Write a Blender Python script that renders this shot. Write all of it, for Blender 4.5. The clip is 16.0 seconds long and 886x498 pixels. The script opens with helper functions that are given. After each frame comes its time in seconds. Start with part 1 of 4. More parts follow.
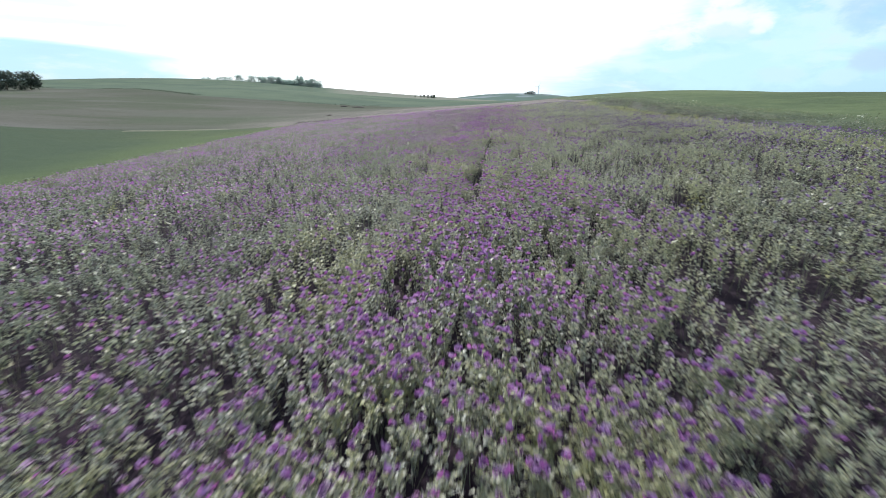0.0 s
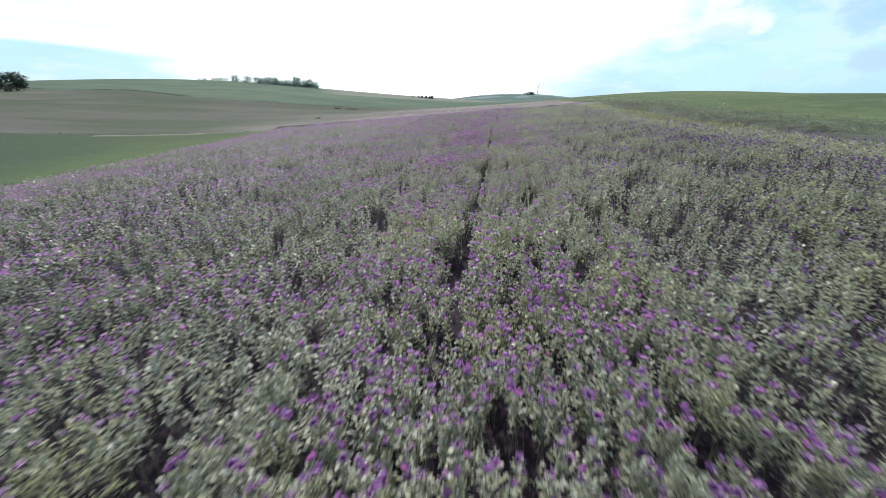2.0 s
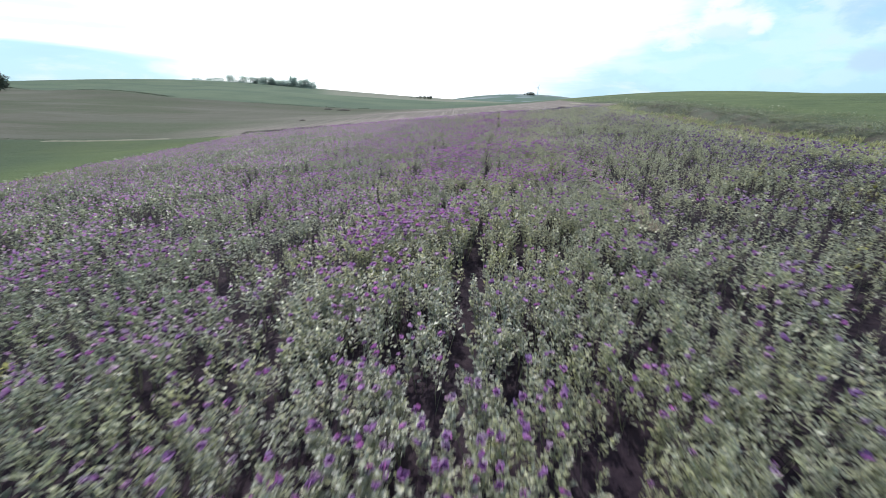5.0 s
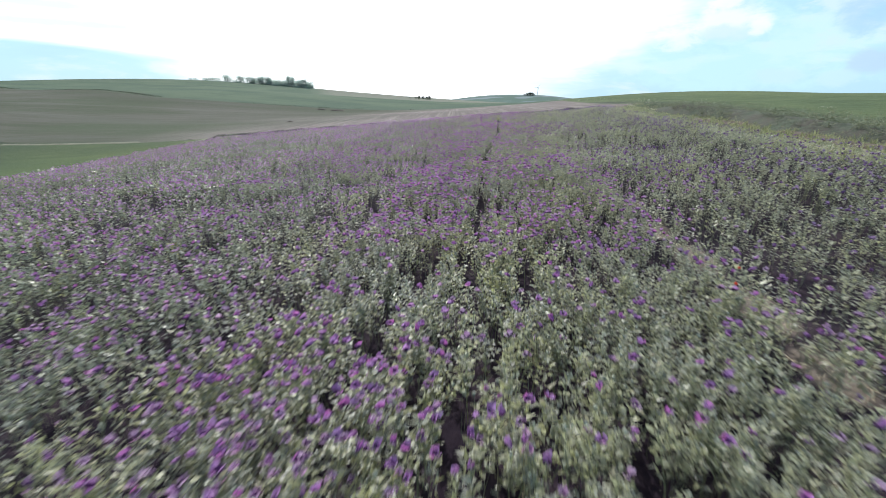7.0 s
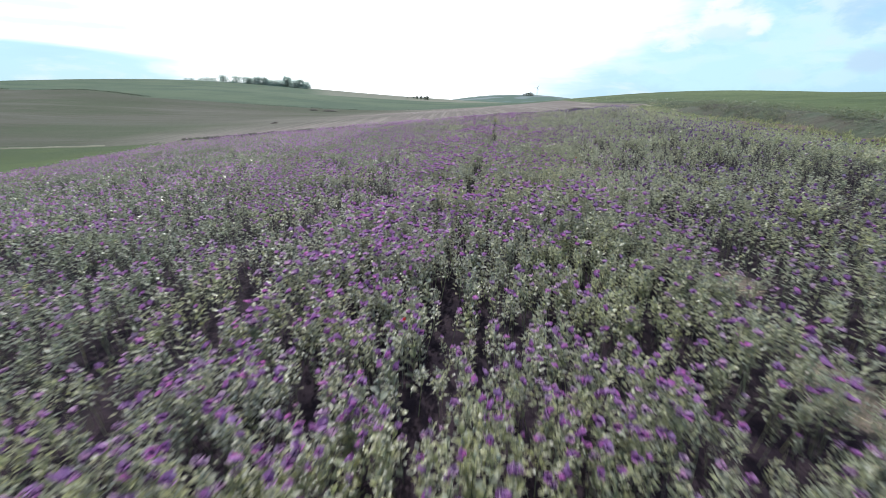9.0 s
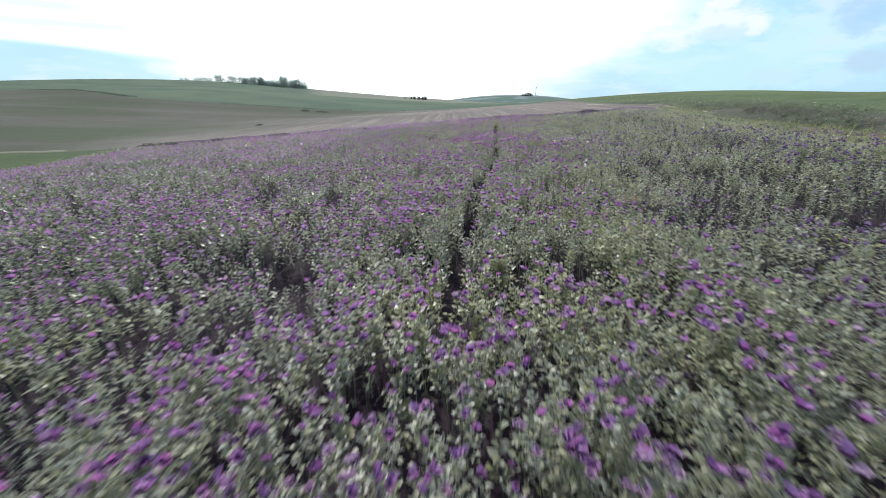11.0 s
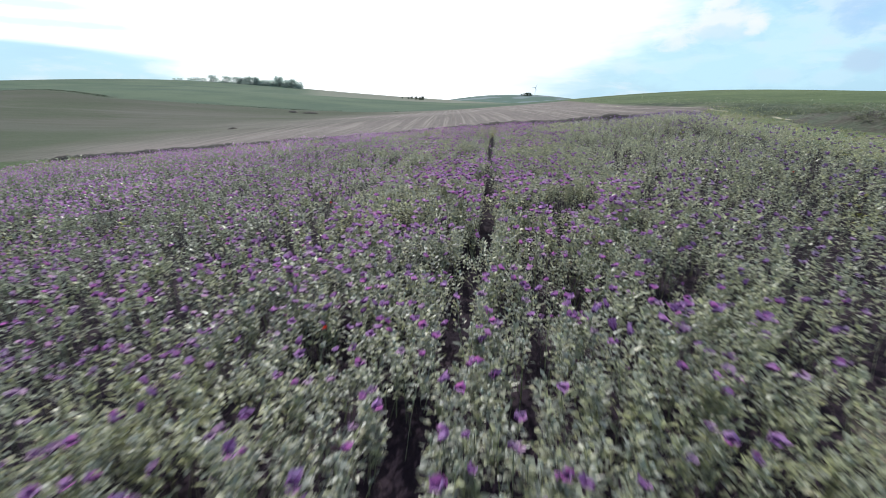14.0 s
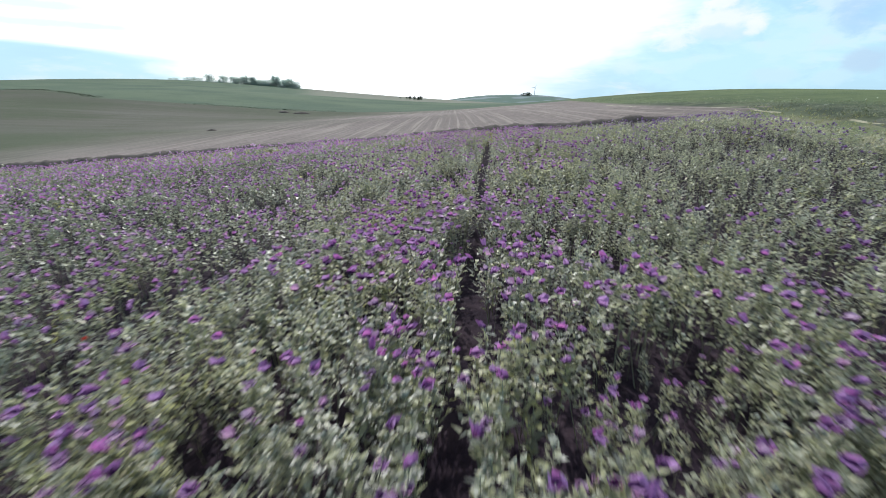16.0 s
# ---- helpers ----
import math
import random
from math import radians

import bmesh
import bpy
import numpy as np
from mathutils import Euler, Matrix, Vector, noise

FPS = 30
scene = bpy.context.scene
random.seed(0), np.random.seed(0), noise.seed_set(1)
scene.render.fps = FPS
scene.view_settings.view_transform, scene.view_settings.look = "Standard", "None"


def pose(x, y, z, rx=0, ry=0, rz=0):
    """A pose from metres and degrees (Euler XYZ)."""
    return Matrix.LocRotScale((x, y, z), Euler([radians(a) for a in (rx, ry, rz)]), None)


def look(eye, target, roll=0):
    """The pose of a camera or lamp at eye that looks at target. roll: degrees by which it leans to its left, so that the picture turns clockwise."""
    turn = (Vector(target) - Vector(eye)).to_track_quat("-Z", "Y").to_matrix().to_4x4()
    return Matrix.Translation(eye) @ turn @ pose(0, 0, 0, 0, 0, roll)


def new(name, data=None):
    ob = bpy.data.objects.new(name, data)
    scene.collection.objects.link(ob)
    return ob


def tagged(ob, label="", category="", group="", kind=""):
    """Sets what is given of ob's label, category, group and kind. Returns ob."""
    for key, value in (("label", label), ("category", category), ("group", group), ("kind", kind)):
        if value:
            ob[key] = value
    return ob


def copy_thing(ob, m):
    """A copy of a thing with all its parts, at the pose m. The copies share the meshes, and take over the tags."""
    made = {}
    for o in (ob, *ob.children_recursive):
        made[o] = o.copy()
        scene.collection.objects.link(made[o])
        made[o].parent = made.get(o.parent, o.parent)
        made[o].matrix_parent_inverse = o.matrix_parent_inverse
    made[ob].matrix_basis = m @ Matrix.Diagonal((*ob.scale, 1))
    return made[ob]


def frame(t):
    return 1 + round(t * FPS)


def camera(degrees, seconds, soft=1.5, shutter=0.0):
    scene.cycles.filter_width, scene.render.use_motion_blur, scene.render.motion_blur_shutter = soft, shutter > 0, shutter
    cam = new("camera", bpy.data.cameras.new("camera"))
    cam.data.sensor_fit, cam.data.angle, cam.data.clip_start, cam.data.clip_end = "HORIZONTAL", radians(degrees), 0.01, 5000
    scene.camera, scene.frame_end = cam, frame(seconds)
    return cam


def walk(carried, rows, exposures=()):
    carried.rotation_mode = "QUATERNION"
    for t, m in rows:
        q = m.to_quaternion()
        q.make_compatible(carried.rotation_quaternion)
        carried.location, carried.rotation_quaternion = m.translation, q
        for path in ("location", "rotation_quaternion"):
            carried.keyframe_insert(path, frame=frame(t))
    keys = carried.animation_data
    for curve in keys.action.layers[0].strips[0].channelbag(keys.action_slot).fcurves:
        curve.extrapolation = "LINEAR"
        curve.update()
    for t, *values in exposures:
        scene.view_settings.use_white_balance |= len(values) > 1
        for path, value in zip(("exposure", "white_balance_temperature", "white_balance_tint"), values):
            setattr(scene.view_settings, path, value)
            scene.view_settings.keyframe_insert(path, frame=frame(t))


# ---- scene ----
UNIT = 1.45  # metres to one unit of the plan, in which the land below is laid out
cam = camera(91.1, 16.0, soft=0.75, shutter=0.5)
# seconds, x, y, z, pitch, roll, yaw
PATH = [
    (0.0, -0.000, 0.000, 2.701, -20.00, -0.06, 7.15),
    (0.5, -0.022, 1.441, 2.720, -19.99, -0.05, 7.12),
    (1.0, -0.038, 2.879, 2.745, -19.97, -0.04, 7.09),
    (1.5, -0.050, 4.288, 2.772, -19.95, -0.03, 7.07),
    (2.0, -0.059, 5.671, 2.804, -19.93, -0.02, 7.06),
    (2.5, -0.054, 7.023, 2.837, -19.92, -0.01, 7.06),
    (3.0, -0.033, 8.336, 2.846, -19.90, 0.00, 7.06),
    (3.5, -0.029, 9.634, 2.827, -19.90, 0.01, 7.07),
    (4.0, -0.052, 10.929, 2.799, -19.89, 0.00, 7.07),
    (4.5, -0.093, 12.213, 2.766, -19.89, -0.00, 7.07),
    (5.0, -0.138, 13.491, 2.731, -19.89, -0.01, 7.07),
    (5.5, -0.173, 14.766, 2.695, -19.89, -0.02, 7.06),
    (6.0, -0.186, 16.043, 2.661, -19.88, -0.03, 7.06),
    (6.5, -0.175, 17.314, 2.630, -19.87, -0.04, 7.06),
    (7.0, -0.155, 18.574, 2.611, -19.85, -0.05, 7.05),
    (7.5, -0.133, 19.824, 2.591, -19.83, -0.05, 7.03),
    (8.0, -0.095, 21.045, 2.554, -19.82, -0.04, 7.02),
    (8.5, -0.052, 22.216, 2.503, -19.82, -0.03, 7.00),
    (9.0, -0.021, 23.366, 2.457, -19.82, -0.02, 6.97),
    (9.5, -0.026, 24.497, 2.427, -19.81, -0.02, 6.93),
    (10.0, -0.069, 25.631, 2.414, -19.81, -0.02, 6.89),
    (10.5, -0.122, 26.776, 2.410, -19.80, -0.01, 6.84),
    (11.0, -0.163, 27.939, 2.405, -19.79, -0.01, 6.80),
    (11.5, -0.164, 29.128, 2.391, -19.79, 0.00, 6.76),
    (12.0, -0.135, 30.338, 2.365, -19.79, 0.01, 6.73),
    (12.5, -0.113, 31.513, 2.349, -19.79, 0.03, 6.73),
    (13.0, -0.095, 32.661, 2.382, -19.80, 0.04, 6.73),
    (13.5, -0.081, 33.769, 2.436, -19.81, 0.05, 6.73),
    (14.0, -0.077, 34.839, 2.416, -19.82, 0.06, 6.71),
    (14.5, -0.057, 35.957, 2.363, -19.82, 0.07, 6.68),
    (15.0, -0.034, 37.073, 2.324, -19.82, 0.07, 6.66),
    (15.5, -0.021, 38.145, 2.311, -19.82, 0.08, 6.65),
    (16.0, 0.003, 39.201, 2.294, -19.82, 0.08, 6.65),
]
walk(cam, [(t, pose(x * UNIT, y * UNIT, z * UNIT, 90 + p, r, w)) for t, x, y, z, p, r, w in PATH], exposures=[(0.0, 0.09, 6080, 9), (8.0, 0.07, 6080, 9), (14.0, -0.04, 6080, 9), (16.0, 0.0, 6080, 9)])

# ---------------------------------------------------------------- sky and sun
SUN_AZ, SUN_EL = radians(-20), radians(46)
SUN_DIR = Vector((math.sin(SUN_AZ) * math.cos(SUN_EL), math.cos(SUN_AZ) * math.cos(SUN_EL), math.sin(SUN_EL)))

sun = new("sun", bpy.data.lights.new("sun", "SUN"))
sun.data.energy, sun.data.angle, sun.data.color = 4.3, radians(0.6), (1.0, 0.95, 0.86)
sun.matrix_world = look(SUN_DIR * 100, (0, 0, 0))


class Nodes:
    """Short hand for building node trees."""

    def __init__(self, tree):
        self.tree = tree

    def add(self, kind):
        return self.tree.nodes.new(kind)

    def put(self, socket, value):
        if isinstance(value, bpy.types.NodeSocket):
            self.tree.links.new(value, socket)
        elif value is not None:
            socket.default_value = value

    def math(self, op, a, b=None, c=None, clamp=False):
        n = self.tree.nodes.new("ShaderNodeMath")
        n.operation, n.use_clamp = op, clamp
        for s, v in zip(n.inputs, (a, b, c)):
            self.put(s, v)
        return n.outputs[0]

    def step(self, value, lo, hi):
        n = self.tree.nodes.new("ShaderNodeMapRange")
        n.interpolation_type = "SMOOTHSTEP"
        self.put(n.inputs[0], value)
        n.inputs[1].default_value, n.inputs[2].default_value = lo, hi
        return n.outputs[0]

    def mix(self, fac, a, b, blend="MIX"):
        n = self.tree.nodes.new("ShaderNodeMix")
        n.data_type, n.blend_type = "RGBA", blend
        self.put(n.inputs[0], fac)
        for s, v in ((n.inputs[6], a), (n.inputs[7], b)):
            self.put(s, (*v, 1) if isinstance(v, tuple) and len(v) == 3 else v)
        return n.outputs[2]

    def noise(self, vector, scale, detail=3.0, rough=0.55, warp=0.0):
        n = self.tree.nodes.new("ShaderNodeTexNoise")
        self.put(n.inputs["Vector"], vector)
        n.inputs["Scale"].default_value, n.inputs["Detail"].default_value = scale, detail
        n.inputs["Roughness"].default_value, n.inputs["Distortion"].default_value = rough, warp
        return n.outputs[0]

    def stretch(self, vector, scale, turn=(0, 0, 0), move=(0, 0, 0)):
        n = self.tree.nodes.new("ShaderNodeMapping")
        self.put(n.inputs[0], vector)
        n.inputs[1].default_value, n.inputs[2].default_value, n.inputs[3].default_value = move, turn, scale
        return n.outputs[0]

    def split(self, vector):
        n = self.tree.nodes.new("ShaderNodeSeparateXYZ")
        self.put(n.inputs[0], vector)
        return n.outputs

    def dot(self, a, b):
        n = self.tree.nodes.new("ShaderNodeVectorMath")
        n.operation = "DOT_PRODUCT"
        self.put(n.inputs[0], a)
        self.put(n.inputs[1], b)
        return n.outputs["Value"]

    def tuple3(self, a, b, c):
        n = self.tree.nodes.new("ShaderNodeCombineXYZ")
        for s, v in zip(n.inputs, (a, b, c)):
            self.put(s, v)
        return n.outputs[0]

    def bump(self, height, strength, distance):
        n = self.tree.nodes.new("ShaderNodeBump")
        n.inputs["Strength"].default_value, n.inputs["Distance"].default_value = strength, distance
        self.put(n.inputs["Height"], height)
        return n.outputs[0]


# bearing, height, half width and half height in degrees, colour, share
CLOUDS = [(24.5, 3.7, 10.42, 3.89, (0.66, 0.93, 1.0), 0.75), (23.2, 6.7, 2.99, 1.22, (0.99, 1.0, 1.0), 0.95), (19.3, 5.5, 2.23, 1.19, (0.99, 1.0, 1.0), 0.85),
          (23.6, 5.6, 2.51, 0.73, (0.66, 0.86, 0.96), 0.8), (26.2, 6.0, 0.83, 0.70, (0.99, 1.0, 1.0), 0.85), (22.9, 8.5, 1.26, 0.50, (0.99, 1.0, 1.0), 0.9),
          (28.6, 1.5, 1.96, 0.68, (0.66, 0.86, 0.96), 0.85), (35.2, 2.7, 1.46, 0.93, (0.55, 0.68, 0.85), 0.7), (33.1, 1.2, 1.35, 0.64, (0.66, 0.86, 0.96), 0.7),
          (33.8, 7.1, 1.76, 2.02, (0.46, 0.68, 0.95), 0.75)]
STREAKS = [(-45.9, 6.0, 7.55, 0.28, (0.55, 0.88, 1.0), 0.6), (-46.7, 7.5, 4.99, 0.31, (0.55, 0.88, 1.0), 0.6), (14.6, 2.7, 1.53, 0.65, (0.80, 0.95, 0.97), 0.8)]
world = bpy.data.worlds.new("sky")
scene.world = world
world.use_nodes = True
w = Nodes(world.node_tree)
back = world.node_tree.nodes["Background"]
sky = w.add("ShaderNodeTexSky")
sky.sky_type, sky.sun_disc = "NISHITA", False
sky.sun_elevation, sky.sun_rotation = SUN_EL, SUN_AZ
sky.air_density, sky.dust_density, sky.ozone_density = 1.0, 0.6, 1.5
way = w.add("ShaderNodeTexCoord").outputs["Generated"]
dx, dy, dz = w.split(way)
# thin bright veil round the sun, with broken clouds away from it
veil_noise = w.noise(w.stretch(way, (2.2, 2.2, 14.0)), 1.0, 5.0, 0.6, 0.3)
VEIL_DIR = Vector((math.sin(radians(-21)) * math.cos(radians(40)), math.cos(radians(-21)) * math.cos(radians(40)), math.sin(radians(40))))
near_sun = w.math("ADD", w.dot(way, tuple(VEIL_DIR)), w.math("MULTIPLY", w.math("SUBTRACT", veil_noise, 0.5), 0.16))
clear_low = w.math("MULTIPLY", w.step(dx, -0.46, -0.74), w.step(dz, 0.088, 0.052))
near_sun = w.math("SUBTRACT", near_sun, w.math("MULTIPLY", clear_low, 0.16))
veil = w.step(near_sun, 0.635, 0.735)
cloud = w.step(w.noise(w.stretch(way, (3.4, 3.4, 11.0), move=(2.3, 0.4, 0.7)), 1.7, 6.0, 0.58, 0.25), 0.49, 0.60)
blue = w.mix(1.0, sky.outputs[0], (0.115, 0.115, 0.115), "MULTIPLY")
pale = w.mix(0.8, blue, (0.56, 0.86, 1.0))
away = w.step(w.dot(way, tuple(SUN_DIR)), 0.70, 0.52)
pale = w.mix(w.math("MULTIPLY", away, 0.38), pale, (0.52, 0.77, 0.95))
grey = w.step(w.noise(w.stretch(way, (3.0, 3.0, 13.0), move=(0.6, 1.9, 0.2)), 2.1, 5.0, 0.55, 0.2), 0.5, 0.66)
pale = w.mix(w.math("MULTIPLY", grey, 0.5), pale, (0.58, 0.82, 0.96))
cloudy = w.mix(w.math("MULTIPLY", cloud, 0.45), pale, (0.93, 0.98, 1.0))
# deeper blue overhead and behind, away from the bright haze
overhead = w.math("MULTIPLY", w.step(dz, 0.18, 0.60), 0.6)
cloudy = w.mix(overhead, cloudy, w.mix(w.math("MULTIPLY", cloud, 0.5), w.mix(0.5, blue, (0.30, 0.42, 0.78)), (0.75, 0.80, 0.88)))


def puff(az, el, wide, high, ragged):
    """One broken cloud in the sky at a bearing and height in degrees: 0 outside, 1 inside."""
    a, e = radians(az), radians(el)
    centre = Vector((math.sin(a) * math.cos(e), math.cos(a) * math.cos(e), math.sin(e)))
    side = Vector((math.cos(a), -math.sin(a), 0))
    up = side.cross(centre)
    u = w.math("DIVIDE", w.dot(way, tuple(side)), math.sin(radians(wide)))
    v = w.math("DIVIDE", w.dot(way, tuple(up)), math.sin(radians(high)))
    d = w.math("ADD", w.math("MULTIPLY", u, u), w.math("MULTIPLY", v, v))
    torn = w.math("MULTIPLY", w.math("SUBTRACT", w.noise(w.stretch(way, (9.0, 9.0, 16.0)), 2.2, 5.0, 0.6, 0.3), 0.5), ragged)
    front = w.step(w.dot(way, tuple(centre)), 0.5, 0.6)
    return w.math("MULTIPLY", w.step(w.math("ADD", d, torn), 1.7, 0.1), front)


# heaped clouds over the rise, white above and grey below, and the open blue low beside the sun
for az, el, wide, high, tone, most in CLOUDS:
    cloudy = w.mix(w.math("MULTIPLY", puff(az, el, wide * 1.1, high * 1.1, 4.5), most * 0.9), cloudy, tone)
whole = w.mix(veil, cloudy, (1.32, 1.32, 1.30))
for az, el, wide, high, tone, most in STREAKS:
    whole = w.mix(w.math("MULTIPLY", puff(az, el, wide, high * 1.3, 2.0), most * 0.8), whole, tone)
w.put(back.inputs[0], whole)
back.inputs[1].default_value = 1.0


# ---------------------------------------------------------------- materials
def material(name):
    m = bpy.data.materials.new(name)
    m.use_nodes = True
    n = Nodes(m.node_tree)
    return m, n, m.node_tree.nodes["Principled BSDF"], m.node_tree.nodes["Material Output"]


def where(n):
    return n.stretch(n.add("ShaderNodeTexCoord").outputs["Object"], (1 / UNIT,) * 3)


def chance(n):
    """A random number for each leaf of a joined mesh and for each object."""
    isle = n.add("ShaderNodeNewGeometry").outputs["Random Per Island"]
    ob = n.add("ShaderNodeObjectInfo").outputs["Random"]
    return n.math("FRACT", n.math("ADD", isle, ob))


def place(n):
    return n.stretch(n.add("ShaderNodeNewGeometry").outputs["Position"], (1 / UNIT,) * 3)


def leafy(name, dull, fresh, dry, thin, rough=0.5, patch=0.45, spec=0.4, dry_share=0.12, sides=None):
    """Foliage: patches of fresher growth, leaf to leaf variation, light let through."""
    m, n, p, out = material(name)
    r = chance(n)
    pos = place(n)
    grown = n.math("ADD", n.math("MULTIPLY", n.step(n.noise(pos, patch, 2.0), 0.42, 0.70), 0.42), n.math("MULTIPLY", n.math("SUBTRACT", r, 0.26), 0.8), clamp=True)
    col = n.mix(grown, dull, fresh)
    if sides:
        # lens shading and cast put into the leaf colour: darker green left, paler right
        x = n.math("ADD", n.split(pos)[0], n.math("MULTIPLY", n.math("SUBTRACT", n.noise(pos, 0.4, 2.0), 0.5), 4.0))
        col = n.mix(n.math("MULTIPLY", n.step(x, -1.5, -5.0), 0.55), col, sides[0])
        col = n.mix(n.math("MULTIPLY", n.step(x, -0.5, 2.5), 0.5), col, sides[1])
    col = n.mix(n.step(n.math("FRACT", n.math("MULTIPLY", r, 7.31)), 1.0 - dry_share, 1.0), col, dry)
    shade = n.math("ADD", 0.5, n.math("MULTIPLY", n.math("FRACT", n.math("MULTIPLY", r, 13.7)), 1.05))
    grain = n.math("ADD", 0.85, n.math("MULTIPLY", n.noise(pos, 60.0, 2.0), 0.3))
    both = n.math("MULTIPLY", shade, grain)
    tone = n.add("ShaderNodeCombineXYZ")
    for s in tone.inputs:
        n.put(s, both)
    col = n.mix(1.0, col, tone.outputs[0], "MULTIPLY")
    n.put(p.inputs["Base Color"], col)
    p.inputs["Roughness"].default_value, p.inputs["Specular IOR Level"].default_value = rough, spec
    trans = n.add("ShaderNodeBsdfTranslucent")
    n.put(trans.inputs[0], n.mix(0.25, col, (0.95, 1.0, 0.3), "MULTIPLY"))
    mixed = n.add("ShaderNodeMixShader")
    mixed.inputs[0].default_value = thin
    n.put(mixed.inputs[1], p.outputs[0])
    n.put(mixed.inputs[2], trans.outputs[0])
    n.put(out.inputs[0], mixed.outputs[0])
    return m


LEAF = leafy("poppy_leaf", (0.266, 0.280, 0.252), (0.378, 0.378, 0.152), (0.40, 0.37, 0.25), 0.52, 0.37, 0.5, 0.5, 0.09, ((0.195, 0.232, 0.162), (0.378, 0.386, 0.275)))
STEM = leafy("poppy_stem", (0.19, 0.205, 0.15), (0.24, 0.25, 0.13), (0.3, 0.26, 0.16), 0.05, 0.5)
POD = leafy("poppy_pod", (0.21, 0.225, 0.18), (0.25, 0.25, 0.16), (0.28, 0.24, 0.16), 0.05, 0.32)
WEED = leafy("weed_leaf", (0.125, 0.150, 0.095), (0.19, 0.205, 0.105), (0.24, 0.2, 0.12), 0.30, 0.5, 0.3)
GRASS = leafy("grass_blade", (0.29, 0.31, 0.18), (0.37, 0.37, 0.21), (0.44, 0.40, 0.26), 0.40, 0.5, 0.25, 0.3, 0.35)
YELLOWISH = leafy("yellowing_weed", (0.24, 0.24, 0.07), (0.32, 0.31, 0.09), (0.40, 0.34, 0.16), 0.30, 0.5, 0.4)
# pale blue-grey: distance haze is mixed into this foliage colour
HAZY_TREE_LEAF = leafy("tree_leaf", (0.36, 0.45, 0.48), (0.42, 0.51, 0.52), (0.42, 0.47, 0.46), 0.75, 0.6, 0.2, 0.3)
HEDGE = leafy("hedge_leaf", (0.035, 0.055, 0.03), (0.055, 0.08, 0.04), (0.08, 0.08, 0.045), 0.1, 0.6, 0.3, 0.2)
RIM_LEAF = leafy("dark_tree_leaf", (0.07, 0.09, 0.075), (0.09, 0.115, 0.085), (0.1, 0.11, 0.085), 0.3, 0.6, 0.2, 0.3)
UMBEL = leafy("white_umbel", (0.62, 0.62, 0.55), (0.7, 0.7, 0.6), (0.6, 0.56, 0.42), 0.2, 0.7)


def petal_material(name, deep, pale, warm, thin=0.4, cool=None):
    m, n, p, out = material(name)
    r = chance(n)
    pos = place(n)
    ruffle = n.math("MULTIPLY", n.math("SUBTRACT", n.noise(pos, 55.0, 2.0), 0.5), 1.3)
    col = n.mix(n.math("ADD", n.math("ADD", n.math("MULTIPLY", r, 0.7), n.math("MULTIPLY", n.noise(pos, 0.3, 2.0), 0.3)), ruffle, clamp=True), deep, pale)
    col = n.mix(n.step(n.math("FRACT", n.math("MULTIPLY", r, 5.7)), 0.55, 1.0), col, warm)
    # shaded side of the flowers painted in: bluer petals towards the rise
    if cool:
        x = n.split(pos)[0]
        bluer = n.step(n.math("ADD", x, n.math("MULTIPLY", n.math("SUBTRACT", n.noise(pos, 0.35, 2.0), 0.5), 9.0)), 0.5, 5.0)
        col = n.mix(n.math("MULTIPLY", bluer, 0.7), col, cool)
    n.put(p.inputs["Base Color"], col)
    p.inputs["Roughness"].default_value, p.inputs["Specular IOR Level"].default_value = 0.6, 0.25
    n.put(p.inputs["Normal"], n.bump(n.noise(pos, 160.0, 2.0), 0.3, 0.002))
    trans = n.add("ShaderNodeBsdfTranslucent")
    n.put(trans.inputs[0], col)
    mixed = n.add("ShaderNodeMixShader")
    mixed.inputs[0].default_value = thin
    n.put(mixed.inputs[1], p.outputs[0])
    n.put(mixed.inputs[2], trans.outputs[0])
    n.put(out.inputs[0], mixed.outputs[0])
    return m


PETAL = petal_material("lilac_petal", (0.18, 0.062, 0.22), (0.60, 0.36, 0.66), (0.54, 0.17, 0.48), 0.5, (0.09, 0.068, 0.18))
PALE = petal_material("faded_petal", (0.30, 0.17, 0.32), (0.60, 0.45, 0.60), (0.56, 0.31, 0.51), 0.55, (0.24, 0.20, 0.33))
BLOTCH = petal_material("dark_petal_base", (0.045, 0.015, 0.06), (0.10, 0.03, 0.13), (0.08, 0.02, 0.09), 0.2)
RED = petal_material("red_petal", (0.55, 0.03, 0.015), (0.65, 0.06, 0.03), (0.5, 0.02, 0.02))


def plain(name, a, b, scale, rough=0.7, metal=0.0, relief=0.3, depth=0.01):
    m, n, p, out = material(name)
    pos = where(n)
    f = n.step(n.math("ADD", n.math("MULTIPLY", n.noise(pos, scale, 4.0), 0.6), n.math("MULTIPLY", n.noise(pos, scale * 9, 3.0), 0.4)), 0.35, 0.65)
    n.put(p.inputs["Base Color"], n.mix(f, a, b))
    p.inputs["Roughness"].default_value, p.inputs["Metallic"].default_value = rough, metal
    n.put(p.inputs["Normal"], n.bump(n.noise(pos, scale * 6, 4.0), relief, depth))
    return m


BARK = plain("bark", (0.07, 0.055, 0.04), (0.13, 0.11, 0.09), 2.0, 0.9)
CLOD = plain("dark_soil", (0.034, 0.027, 0.025), (0.078, 0.062, 0.052), 3.0, 0.95, 0, 0.8, 0.06)
TRACK = plain("pale_track_soil", (0.20, 0.19, 0.13), (0.29, 0.27, 0.19), 1.5, 0.95, 0, 0.5, 0.03)
RED_SOIL = plain("reddish_soil", (0.06, 0.044, 0.034), (0.11, 0.078, 0.058), 1.5, 0.95, 0, 0.7, 0.08)
